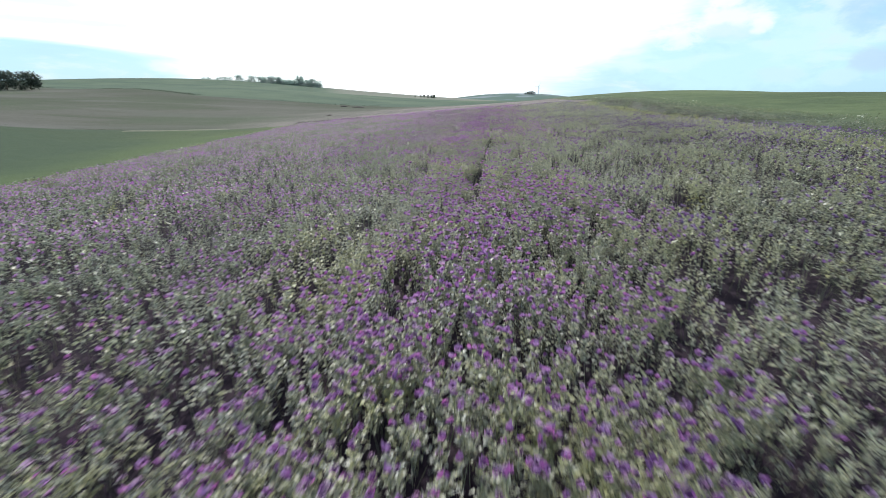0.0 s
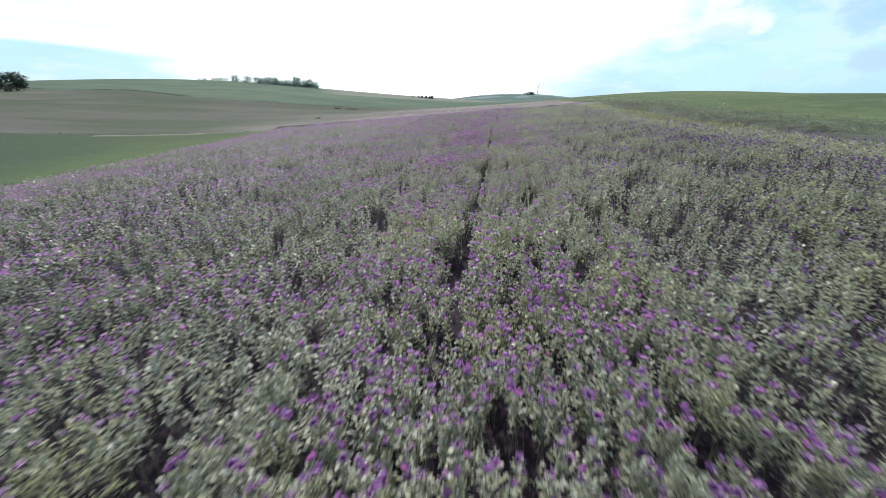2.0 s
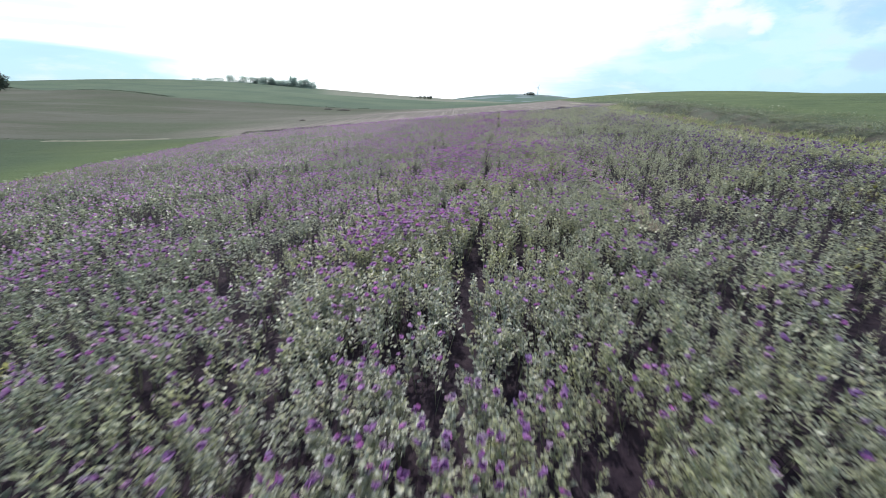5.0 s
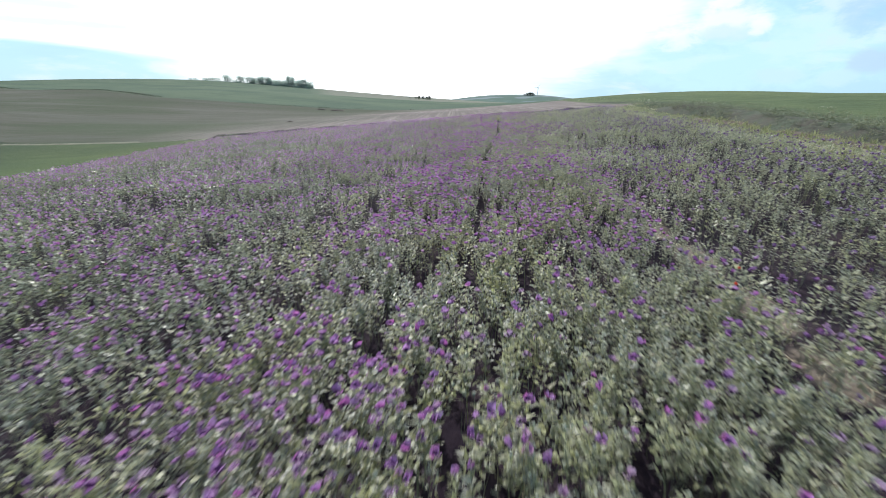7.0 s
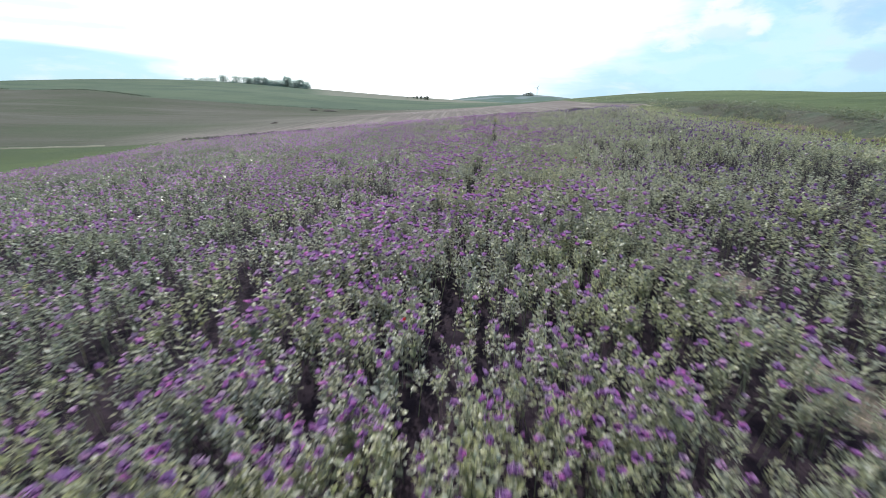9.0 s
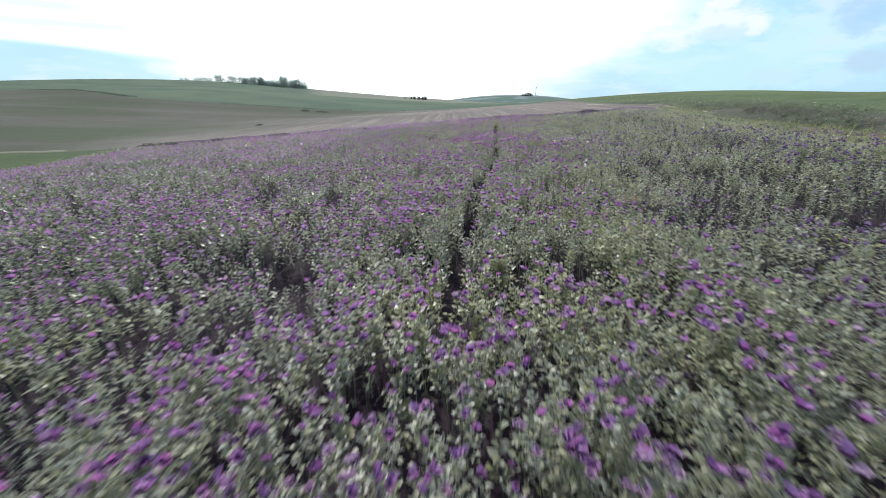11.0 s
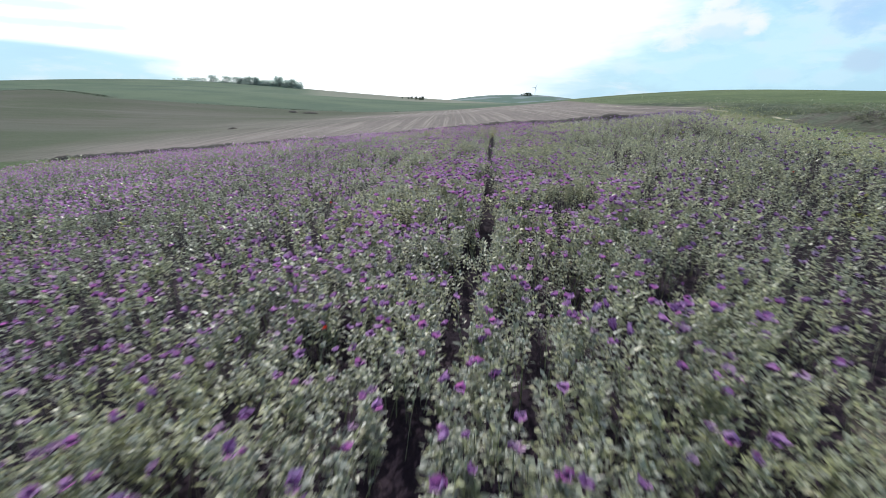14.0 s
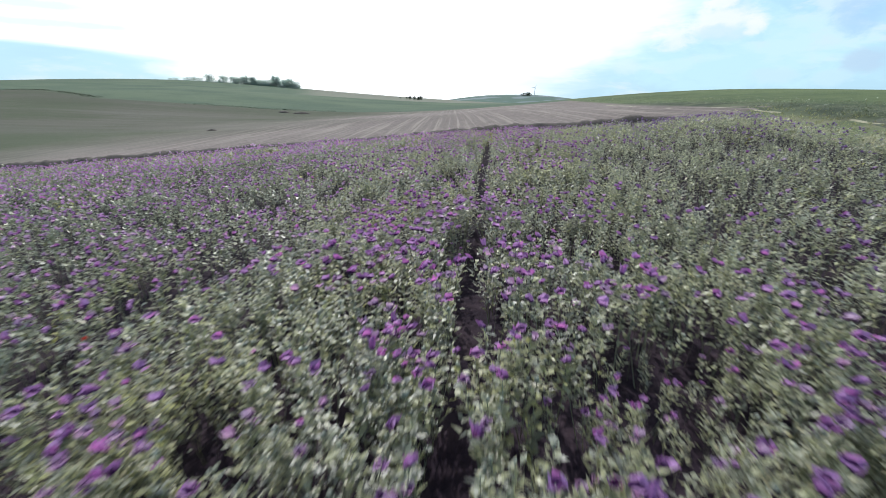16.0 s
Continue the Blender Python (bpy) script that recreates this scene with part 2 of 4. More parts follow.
WEEDY = plain("weedy_soil", (0.045, 0.036, 0.028), (0.040, 0.056, 0.030), 0.9, 0.95, 0, 0.9, 0.1)
WORN = plain("worn_strip", (0.13, 0.125, 0.085), (0.19, 0.18, 0.13), 0.8, 0.95, 0, 0.5, 0.05)
STRAW = plain("dry_straw", (0.38, 0.31, 0.2), (0.5, 0.43, 0.3), 12.0, 0.9)
STEEL = plain("pale_steel", (0.62, 0.64, 0.66), (0.7, 0.72, 0.74), 0.2, 0.5, 0.0, 0.05, 0.01)


def worked_colour(n, pos):
    """Worked soil: olive growth in streaks up the slope, bare and drilled towards the poppies."""
    x, y, z = n.split(pos)
    streak = n.noise(n.stretch(pos, (0.010, 0.045, 0.05), (0, 0, radians(-14))), 1.0, 4.0, 0.55, 0.8)
    broad = n.noise(pos, 0.035, 3.0)
    fine = n.noise(pos, 1.3, 4.0, 0.65)
    comb = n.noise(n.stretch(pos, (0.03, 0.75, 0.1), (0, 0, radians(-20))), 1.0, 3.0, 0.7, 0.4)
    streak = n.math("ADD", n.math("MULTIPLY", streak, 0.55), n.math("MULTIPLY", comb, 0.45))
    slope = n.mix(n.step(n.math("ADD", n.math("MULTIPLY", streak, 0.6), n.math("MULTIPLY", n.noise(pos, 0.024, 3.0), 0.4)), 0.38, 0.62), (0.048, 0.057, 0.034), (0.088, 0.083, 0.071))
    sweep = n.noise(n.stretch(pos, (0.007, 0.030, 0.02), (0, 0, radians(-10))), 1.0, 3.0, 0.5, 0.6)
    slope = n.mix(n.math("MULTIPLY", n.step(sweep, 0.52, 0.66), 0.5), slope, (0.125, 0.118, 0.113))
    grown = n.noise(n.stretch(pos, (0.011, 0.022, 0.02), (0, 0, radians(-8))), 1.0, 2.0, 0.5, 0.5)
    slope = n.mix(n.math("MULTIPLY", n.step(grown, 0.5, 0.64), 0.65), slope, (0.050, 0.066, 0.036))
    bare = n.mix(n.step(n.math("ADD", n.math("MULTIPLY", broad, 0.6), n.math("MULTIPLY", fine, 0.4)), 0.4, 0.6), (0.112, 0.094, 0.088), (0.160, 0.136, 0.128))
    along_row = n.math("ADD", x, n.math("MULTIPLY", n.math("SUBTRACT", y, 59.6), math.tan(rows_turn)))
    stripe = n.noise(n.stretch(n.tuple3(along_row, n.math("MULTIPLY", y, 0.03), 0.0), (2.8, 1.0, 1.0)), 1.0, 3.0, 0.7)
    bare = n.mix(n.math("MULTIPLY", n.step(stripe, 0.48, 0.62), 0.55), bare, (0.25, 0.22, 0.195))
    lean = n.math("ADD", x, n.math("ADD", n.math("MULTIPLY", y, -0.25), n.math("MULTIPLY", n.math("SUBTRACT", broad, 0.5), 50.0)))
    return n.mix(n.step(lean, -75.0, -35.0), slope, bare)


rows_turn = radians(5.5)
# bare patches of pale soil in the crop: x, y and half length
BARE = [(3.5, 8.8, 0.2), (2.95, 22.3, 0.3), (2.95, 23.5, 0.4), (2.88, 25.2, 0.45), (2.75, 26.5, 0.3), (2.9, 28.6, 0.2), (2.2, 35.0, 0.2), (2.55, 37.2, 0.25), (3.2, 37.0, 0.25)]


def tilled_material():
    m, n, p, out = material("tilled_soil")
    pos = where(n)
    n.put(p.inputs["Base Color"], worked_colour(n, pos))
    p.inputs["Roughness"].default_value, p.inputs["Specular IOR Level"].default_value = 0.95, 0.15
    n.put(p.inputs["Normal"], n.bump(n.noise(pos, 3.0, 5.0, 0.65), 0.8, 0.12))
    return m


TILLED = tilled_material()


def ground_material():
    """Soil under the crop, and the fields all round, each with its own boundary."""
    m, n, p, out = material("fields")
    pos = where(n)
    x, y, z = n.split(pos)
    wob = n.math("MULTIPLY", n.math("SUBTRACT", n.noise(pos, 0.05, 3.0), 0.5), 7.0)
    fine = n.math("MULTIPLY", n.math("SUBTRACT", n.noise(pos, 0.9, 4.0), 0.5), 1.6)

    def side(a, b, c, soft):
        v = n.math("ADD", n.math("ADD", n.math("MULTIPLY", x, a), n.math("MULTIPLY", y, b)), c)
        return n.step(n.math("ADD", v, fine), -soft, soft)

    speck = n.noise(pos, 2.5, 5.0, 0.65)
    broad = n.noise(pos, 0.03, 3.0)
    streak = n.noise(n.stretch(pos, (0.012, 0.09, 0.05), (0, 0, radians(-14))), 1.0, 4.0)
    # soil and litter under the poppies; purple shade between plants is painted in
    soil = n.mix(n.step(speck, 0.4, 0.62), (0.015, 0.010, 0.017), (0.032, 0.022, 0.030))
    dry = 0.0
    for bx, by, half in BARE:
        u, v = n.math("DIVIDE", n.math("SUBTRACT", x, bx), 0.26), n.math("DIVIDE", n.math("SUBTRACT", y, by), half + 0.15)
        off = n.math("ADD", n.math("MULTIPLY", u, u), n.math("MULTIPLY", v, v))
        dry = n.math("MAXIMUM", dry, n.step(n.math("ADD", off, fine), 1.5, 0.6))
    soil = n.mix(dry, soil, n.mix(n.step(speck, 0.35, 0.65), (0.10, 0.08, 0.068), (0.20, 0.165, 0.135)))
    # green cereal to the left, darker towards the hollow
    left = n.mix(n.step(n.math("ADD", n.noise(pos, 0.05, 3.0), n.math("MULTIPLY", x, -0.017)), 0.95, 1.5), n.mix(n.step(y, 50.0, 62.0), (0.056, 0.080, 0.034), (0.090, 0.112, 0.038)), (0.027, 0.047, 0.031))
    left = n.mix(n.math("MULTIPLY", n.step(streak, 0.5, 0.62), 0.5), left, (0.030, 0.046, 0.026))
    left = n.mix(n.math("MULTIPLY", speck, 0.35), left, (0.10, 0.125, 0.045))
    # worked soil and thin olive growth on the slope behind
    worked = worked_colour(n, pos)
    # green slopes beyond the hedge line
    hill = n.mix(n.step(n.math("ADD", n.math("MULTIPLY", broad, 0.6), n.math("MULTIPLY", streak, 0.4)), 0.4, 0.6), (0.050, 0.079, 0.053), (0.076, 0.104, 0.066))
    fallow = n.math("MULTIPLY", n.step(n.math("ADD", y, n.math("MULTIPLY", x, 0.15)), 252.0, 256.0), n.step(n.math("ADD", n.math("MULTIPLY", y, 0.40), x), -4.0, 20.0))
    hill = n.mix(n.math("MULTIPLY", fallow, n.step(y, 700.0, 690.0)), hill, (0.135, 0.14, 0.11))
    # distance haze painted into the ground colour: paler and bluer far out
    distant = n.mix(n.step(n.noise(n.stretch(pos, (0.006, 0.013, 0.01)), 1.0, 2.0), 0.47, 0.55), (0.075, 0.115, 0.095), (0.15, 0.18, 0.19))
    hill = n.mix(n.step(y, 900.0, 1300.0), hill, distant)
    # green crop up the rise on the right
    crop = n.mix(n.step(n.math("ADD", n.math("MULTIPLY", broad, 0.5), n.math("MULTIPLY", n.noise(pos, 0.35, 5.0, 0.7), 0.5)), 0.38, 0.62), (0.052, 0.074, 0.034), (0.096, 0.122, 0.054))
    verge = n.mix(n.step(n.noise(pos, 0.8, 4.0), 0.4, 0.6), (0.11, 0.13, 0.068), (0.20, 0.19, 0.12))
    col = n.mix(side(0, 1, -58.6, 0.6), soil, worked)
    col = n.mix(n.math("MULTIPLY", side(-1, 0, -26.2, 0.5), side(0.0, -1, 67.4, 0.7)), col, left)
    above = n.math("MINIMUM", side(0.0, 1, -150.0, 1.2), side(0.55, 1, -92.0, 4.0))
    margin = n.math("MULTIPLY", n.math("MINIMUM", side(0.0, 1, -132.0, 8.0), side(0.55, 1, -74.0, 8.0)), n.step(x, 5.0, -20.0))
    col = n.mix(n.math("MULTIPLY", margin, n.math("ADD", 0.25, n.math("MULTIPLY", streak, 0.7))), col, (0.042, 0.050, 0.030))
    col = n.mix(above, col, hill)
    col = n.mix(n.math("MULTIPLY", n.math("MULTIPLY", side(1, 0.2, -16.2, 0.6), side(1, 0.03, -10.5, 0.6)), n.step(y, 62.0, 59.0)), col, verge)
    right = n.math("MULTIPLY", n.math("MULTIPLY", n.math("MULTIPLY", side(1, 0.0, -11.0, 1.0), side(1, 0.2, -18.6, 1.0)), side(1.0, -0.08, -5.2, 0.8)), n.step(y, 420.0, 300.0))
    rough = n.mix(n.step(n.noise(pos, 0.45, 4.0, 0.65), 0.4, 0.62), (0.036, 0.047, 0.030), (0.078, 0.092, 0.054))
    belt = n.math("MULTIPLY", n.step(n.math("ADD", n.math("ADD", x, n.math("MULTIPLY", y, 0.12)), wob), 27.0, 20.5), n.step(y, 140.0, 90.0))
    col = n.mix(right, col, n.mix(belt, crop, rough))
    n.put(p.inputs["Base Color"], col)
    p.inputs["Roughness"].default_value, p.inputs["Specular IOR Level"].default_value = 0.95, 0.12
    relief = n.math("ADD", speck, n.math("MULTIPLY", n.noise(pos, 0.5, 4.0), 2.0))
    n.put(p.inputs["Normal"], n.bump(relief, 0.9, 0.15))
    return m


FIELDS = ground_material()

# ---------------------------------------------------------------- lie of the land
SWELL_NEAR = [-0.265, 2.496, -4.493, 1.933, 0.493, -0.544, -3.18, 5.713, -7.985, -2.552, 0.992, -5.516, 4.264, 2.251, -2.817, -1.524, -2.47, -0.439, 1.594, 6.657, 1.589, -0.318, -3.409, -1.971]
SWELL_FAR = [13.654, 3.014, 3.486, 5.383, -4.736, 7.072, -3.815, 3.589, 10.117, 11.05, -1.4, 4.258, -1.251, 6.113, -6.138, 3.207, 6.221, -3.522, 7.444, -6.423, 4.314, 1.848, -3.592, -3.198, -1.144, -1.858, 0.487, 7.763, 1.567, -2.511]


def smooth(a, b, v):
    t = np.clip((v - a) / (b - a), 0, 1)
    return t * t * (3 - 2 * t)


def soil_z(x, y):
    """Height of the soil: the tilted poppy field set into rolling hills."""
    x, y = np.asarray(x, float), np.asarray(y, float)
    field = -0.27 + 0.0085 * np.minimum(y, 62) - 0.004 * np.maximum(y - 62, 0)
    field = field - (0.105 - 0.0004 * np.clip(y - 15, 0, 60)) * (np.sqrt(x * x + 1) - x - 1) / 2
    field = field + (0.075 + 0.0018 * np.clip(y, 0, 60)) * np.minimum(np.log1p(np.exp(np.minimum((x - 4.5) / 1.5, 40))) * 1.5, 8)
    hills = -8 - 52 * smooth(500, 1500, np.hypot(x, y))
    for k, c in enumerate(SWELL_NEAR):
        hills = hills + c * np.exp(-((x + 150 - 54 * (k // 4)) ** 2 + (y - 10 - 55 * (k % 4)) ** 2) / (2 * 55 ** 2))
    for k, c in enumerate(SWELL_FAR):
        hills = hills + c * np.exp(-((x + 480 - 150 * (k // 5)) ** 2 + (y - 150 * (k % 5)) ** 2) / (2 * 140 ** 2))
    hills = hills + 50 * np.exp(-(np.abs(x - 90) / 400) ** 2.6 - ((y - 2600) / 350) ** 2)
    off = np.hypot(np.maximum(np.maximum(-30 - x, x - 14), 0), np.maximum(y - 60, 0))
    share = 1 - smooth(0, 28, off)
    return field * share + hills * (1 - share)


def right_edge(y):
    """Where the crop ends on the right; the field narrows up the slope."""
    return np.interp(np.asarray(y, float), [12, 17, 20.5, 23.5, 27.6, 31.5, 35, 41, 46], [14.4, 13.3, 12.1, 11.4, 10.5, 10.0, 9.75, 9.4, 9.1])


def bed_z(x, y):
    """Top of the seed bed, which stands a little above the land round it."""
    x, y = np.asarray(x, float), np.asarray(y, float)
    inside = smooth(-25.8, -23.5, x) * (1 - smooth(-1.6, 0.4, x - right_edge(y))) * (1 - smooth(56.4, 58.4, y)) * smooth(-9, -6, y)
    return soil_z(x, y) + 0.2 * inside


def ease(seed, cell):
    """Smooth random patches over the plan, from 0 to 1, with cells of that many metres."""
    grid = np.random.default_rng(seed).random((256, 256))

    def at(x, y):
        u, v = np.asarray(x) / cell + 97.3, np.asarray(y) / cell + 51.7
        i, j = np.floor(u).astype(int), np.floor(v).astype(int)
        fu, fv = u - i, v - j
        fu, fv = fu * fu * (3 - 2 * fu), fv * fv * (3 - 2 * fv)
        g = lambda a, b: grid[a % 256, b % 256]
        return (g(i, j) * (1 - fu) + g(i + 1, j) * fu) * (1 - fv) + (g(i, j + 1) * (1 - fu) + g(i + 1, j + 1) * fu) * fv

    return at


def mesh_from(name, verts, tris, kinds, mats):
    me = bpy.data.meshes.new(name)
    me.vertices.add(len(verts))
    me.vertices.foreach_set("co", np.ascontiguousarray(verts, np.float32).ravel())
    me.loops.add(3 * len(tris))
    me.loops.foreach_set("vertex_index", np.ascontiguousarray(tris, np.int32).ravel())
    me.polygons.add(len(tris))
    me.polygons.foreach_set("loop_start", np.arange(0, 3 * len(tris), 3, dtype=np.int32))
    for m in mats:
        me.materials.append(m)
    me.polygons.foreach_set("material_index", np.ascontiguousarray(kinds, np.int32))
    me.update(calc_edges=True)
    return me


def sheet(name, xs, ys, z, mats, kinds=None, soft=True):
    """A grid of ground over the plan; z is a matching array of heights."""
    gx, gy = (xs, ys) if np.ndim(xs) == 2 else np.meshgrid(xs, ys, indexing="ij")
    n, k = gx.shape
    v = np.stack([gx, gy, z], -1).reshape(-1, 3) * UNIT
    i, j = np.meshgrid(np.arange(n - 1), np.arange(k - 1), indexing="ij")
    a = (i * k + j).ravel()
    b, c, d = a + k, a + k + 1, a + 1
    t = np.concatenate([np.stack([a, b, c], -1), np.stack([a, c, d], -1)])
    me = mesh_from(name, v, t, np.zeros(len(t), int), mats)
    if soft:
        me.polygons.foreach_set("use_smooth", np.ones(len(t), bool))
    return new(name, me)


# one sheet of ground out to the horizon, finer near the walk
rad = np.concatenate([np.linspace(0.01, 70, 90), 70 * 1.06 ** np.arange(1, 69)])
ang = np.linspace(0, 2 * math.pi, 301)
RA, AN = np.meshgrid(rad, ang, indexing="ij")
GX, GY = RA * np.sin(AN), 25 + RA * np.cos(AN)
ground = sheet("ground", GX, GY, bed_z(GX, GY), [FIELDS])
tagged(ground, "rolling farmland of soil and green and brown fields", "ground", kind="structure")



def lie(x, y):
    """Height of the sheet itself between its corners, for things that stand far out."""
    r, a = math.hypot(x, y - 25), math.atan2(x, y - 25) % (2 * math.pi)
    i, j = min(int(np.searchsorted(rad, r)) - 1, len(rad) - 2), min(int(a / ang[1]), len(ang) - 2)
    u, v = (r - rad[i]) / (rad[i + 1] - rad[i]), a / ang[1] - j
    z = bed_z(GX[i:i + 2, j:j + 2], GY[i:i + 2, j:j + 2])
    return float((z[0, 0] * (1 - v) + z[0, 1] * v) * (1 - u) + (z[1, 0] * (1 - v) + z[1, 1] * v) * u)


# ---------------------------------------------------------------- field edges and tilled land
LEFT, END = -25.6, 58.6

ux = np.arange(-28, 14, 0.18)
uy = np.arange(0, 96, 1.6)
UX, UY = np.meshgrid(ux, uy, indexing="ij")
TX = UX - np.tan(rows_turn) * UY
TY = 59.6 + UY
lump = ease(5, 0.7)(TX, TY) - 0.5
ridge = 0.05 * np.cos(UX * 2 * math.pi / 0.72) + 0.05 * lump
fade = smooth(0, 3, UX + 28) * smooth(0, 3, 14 - UX) * smooth(0, 2.0, UY) * smooth(0, 8, 95 - UY)
tilled = sheet("tilled_field", TX, TY, soil_z(TX, TY) - 0.12 + 0.16 * fade + ridge * fade, [TILLED])
tagged(tilled, "brown tilled field with long straight drill rows", "field", kind="structure")


def bank(name, xs, ys, width, height, mat, seed, last=1.0, first=1.0):
    """A low uneven ridge of earth along a line of the plan."""
    xs, ys = np.asarray(xs, float), np.asarray(ys, float)
    tx, ty = np.gradient(xs), np.gradient(ys)
    ln = np.hypot(tx, ty)
    nx, ny = -ty / ln, tx / ln
    s = np.linspace(-1, 1, 9)
    X = xs[:, None] + nx[:, None] * s * width / 2
    Y = ys[:, None] + ny[:, None] * s * width / 2
    lum = ease(seed, 0.5)(X, Y) * 0.5 + ease(seed + 1, 0.18)(X, Y) * 0.5
    run = np.linspace(0, 1, len(xs))[:, None]
    ends = smooth(0, 0.06, run) * smooth(0, 0.10, 1 - run) * (1 + (last - 1) * smooth(0.5, 1.0, run)) * (1 + (first - 1) * (1 - smooth(0.25, 0.6, run)))
    Z = soil_z(X, Y) - 0.05 + height * ends * (1 - s ** 2) * (0.85 + 0.3 * lum)
    return sheet(name, X, Y, Z, [mat], soft=False)


ex = np.arange(-30.0, 10.0, 0.2)
tagged(bank("earth_bank", ex, 59.5 + 0.25 * np.sin(ex * 0.4), 1.4, 0.62, CLOD, 21, 1.25, 1.22), "dark earth bank along the end of the poppies", "bank", kind="structure")
wy = np.arange(8, 56, 0.2)
tagged(bank("weed_bank", right_edge(wy) + 3.3 + 0.35 * np.sin(wy * 0.45), wy, 2.6, 0.36, WEEDY, 35), "dark weedy bank with bare brown soil beside the poppies", "bank", kind="structure")


def bank_rise(x, y):
    """Height of the weedy bank over the land."""
    s = (x - right_edge(y) - 3.3 - 0.35 * np.sin(y * 0.45)) / 1.3
    return 0.32 * np.clip(1 - s ** 2, 0, 1) * smooth(8, 11, y) * (1 - smooth(51, 56, y))


by = np.arange(33, 47, 0.2)
tagged(bank("earth_bank", right_edge(by) + 1.9 + 0.3 * np.sin(by * 0.5), by, 0.8, 0.12, RED_SOIL, 31), "reddish bare earth bank beside the poppy field", "bank", kind="structure")
for lo, hi, at, wide in ((52.6, 55.5, 11.35, 0.2), (58.6, 65.4, 11.3, 0.2), (66.4, 86.0, 10.5, 0.35)):
    ty = np.arange(lo, hi, 0.2)
    tx = at + 0.08 * np.sin(ty * 0.9) + 0.05 * np.sin(ty * 2.3)
    tagged(bank("track", tx, ty, wide, 0.08, TRACK, 41), "pale trodden dirt track through the grass", "track", kind="structure")
px = np.arange(-43, -62, -0.3)
tagged(bank("track", px, 68.2 + 0.12 * (px + 43) + 0.2 * np.sin(px * 0.6), 1.0, 0.16, WORN, 43), "pale worn strip between green and brown fields", "track", kind="structure")

def soil_heap(x, y, long, wide, high, seed):
    """A lumpy heap of dug soil, highest in the middle."""
    u = np.linspace(-1, 1, 19)
    U, V = np.meshgrid(u, u, indexing="ij")
    X, Y = x + U * long / 2, y + V * wide / 2
    body = np.clip(1 - U ** 2 - V ** 2, 0, 1) ** 0.7 * (0.6 + 0.5 * ease(seed, 0.3)(X, Y) + 0.4 * ease(seed + 1, 0.12)(X, Y))
    ob = sheet("soil_heap", X, Y, soil_z(X, Y) - 0.06 + high * body, [CLOD], soft=False)
    return tagged(ob, "dark lumpy heap of dug soil on the worked field", "heap", "soil heaps")


soil_heap(-36.0, 92.7, 1.5, 1.0, 0.26, 61)
soil_heap(-44.0, 138.4, 4.6, 1.5, 0.42, 63)
soil_heap(-49.5, 141.0, 2.8, 1.2, 0.4, 65)

# ---------------------------------------------------------------- plant pieces
# Every piece is a pair of arrays: corner points and triangles.
def leaf_piece(length, width, rise, droop, fine):
    """A clasping leaf that starts at the origin and runs along +x, folded along its midrib."""
    tip = np.array([length * math.cos(rise - droop), 0, length * math.sin(rise) * (1 - 0.5 * droop)])
    mid = np.array([length * 0.5 * math.cos(rise), 0, length * 0.55 * math.sin(rise)])
    side = width / 2
    lift = width * 0.22
    if fine == 2:
        q = mid * 0.45
        h = mid * 0.5 + tip * 0.5
        v = [np.zeros(3), q + (0, side * 0.8, lift), q, q + (0, -side * 0.8, lift), mid + (0, side, lift), mid, mid + (0, -side, lift),
             h + (0, side * 0.55, lift * 0.6), h, h + (0, -side * 0.55, lift * 0.6), tip]
        f = [(0, 1, 2), (0, 2, 3), (1, 4, 5), (1, 5, 2), (2, 5, 6), (2, 6, 3), (4, 7, 8), (4, 8, 5), (5, 8, 9), (5, 9, 6), (7, 10, 8), (8, 10, 9)]
    elif fine < 0:
        v = [np.array([0, -side * 0.7, 0]), np.array([0, side * 0.7, 0]), tip]
        f = [(0, 1, 2)]
    else:
        v = [np.zeros(3), mid + (0, side, lift), mid + (0, -side, lift), tip]
        f = [(0, 1, 2), (1, 3, 2)]
    return np.array(v, float), np.array(f)


def stem_piece(points, radius, sides):
    v, f = [], []
    for k, q in enumerate(points):
        r = radius * (1 - 0.45 * k / max(1, len(points) - 1))
        for s in range(sides):
            a = 2 * math.pi * s / sides
            v.append((q[0] + r * math.cos(a), q[1] + r * math.sin(a), q[2]))
    for k in range(len(points) - 1):
        for s in range(sides):
            a, b = k * sides + s, k * sides + (s + 1) % sides
            f += [(a, b, b + sides), (a, b + sides, a + sides)] if sides > 2 or s == 0 else []
    return np.array(v, float), np.array(f)


def pod_piece(r, h, sides, crown):
    """A seed pod, round below, with its flat rayed crown on top."""
    v = [(0, 0, 0)]
    rings = [(0.75, 0.22), (1.0, 0.55), (0.6, 0.88)] if crown else [(1.0, 0.5)]
    for s, z in rings:
        v += [(r * s * math.cos(2 * math.pi * k / sides), r * s * math.sin(2 * math.pi * k / sides), h * z) for k in range(sides)]
    if crown:
        v += [(r * 0.85 * math.cos(2 * math.pi * k / sides), r * 0.85 * math.sin(2 * math.pi * k / sides), h * 0.97) for k in range(sides)]
        rings.append((0, 0))
    v.append((0, 0, h))
    f = [(0, 1 + (k + 1) % sides, 1 + k) for k in range(sides)]
    for m in range(len(rings) - 1):
        for k in range(sides):
            a, b = 1 + m * sides + k, 1 + m * sides + (k + 1) % sides
            f += [(a, b, b + sides), (a, b + sides, a + sides)]
    last = 1 + (len(rings) - 1) * sides
    f += [(last + k, last + (k + 1) % sides, len(v) - 1) for k in range(sides)]
    return np.array(v, float), np.array(f)


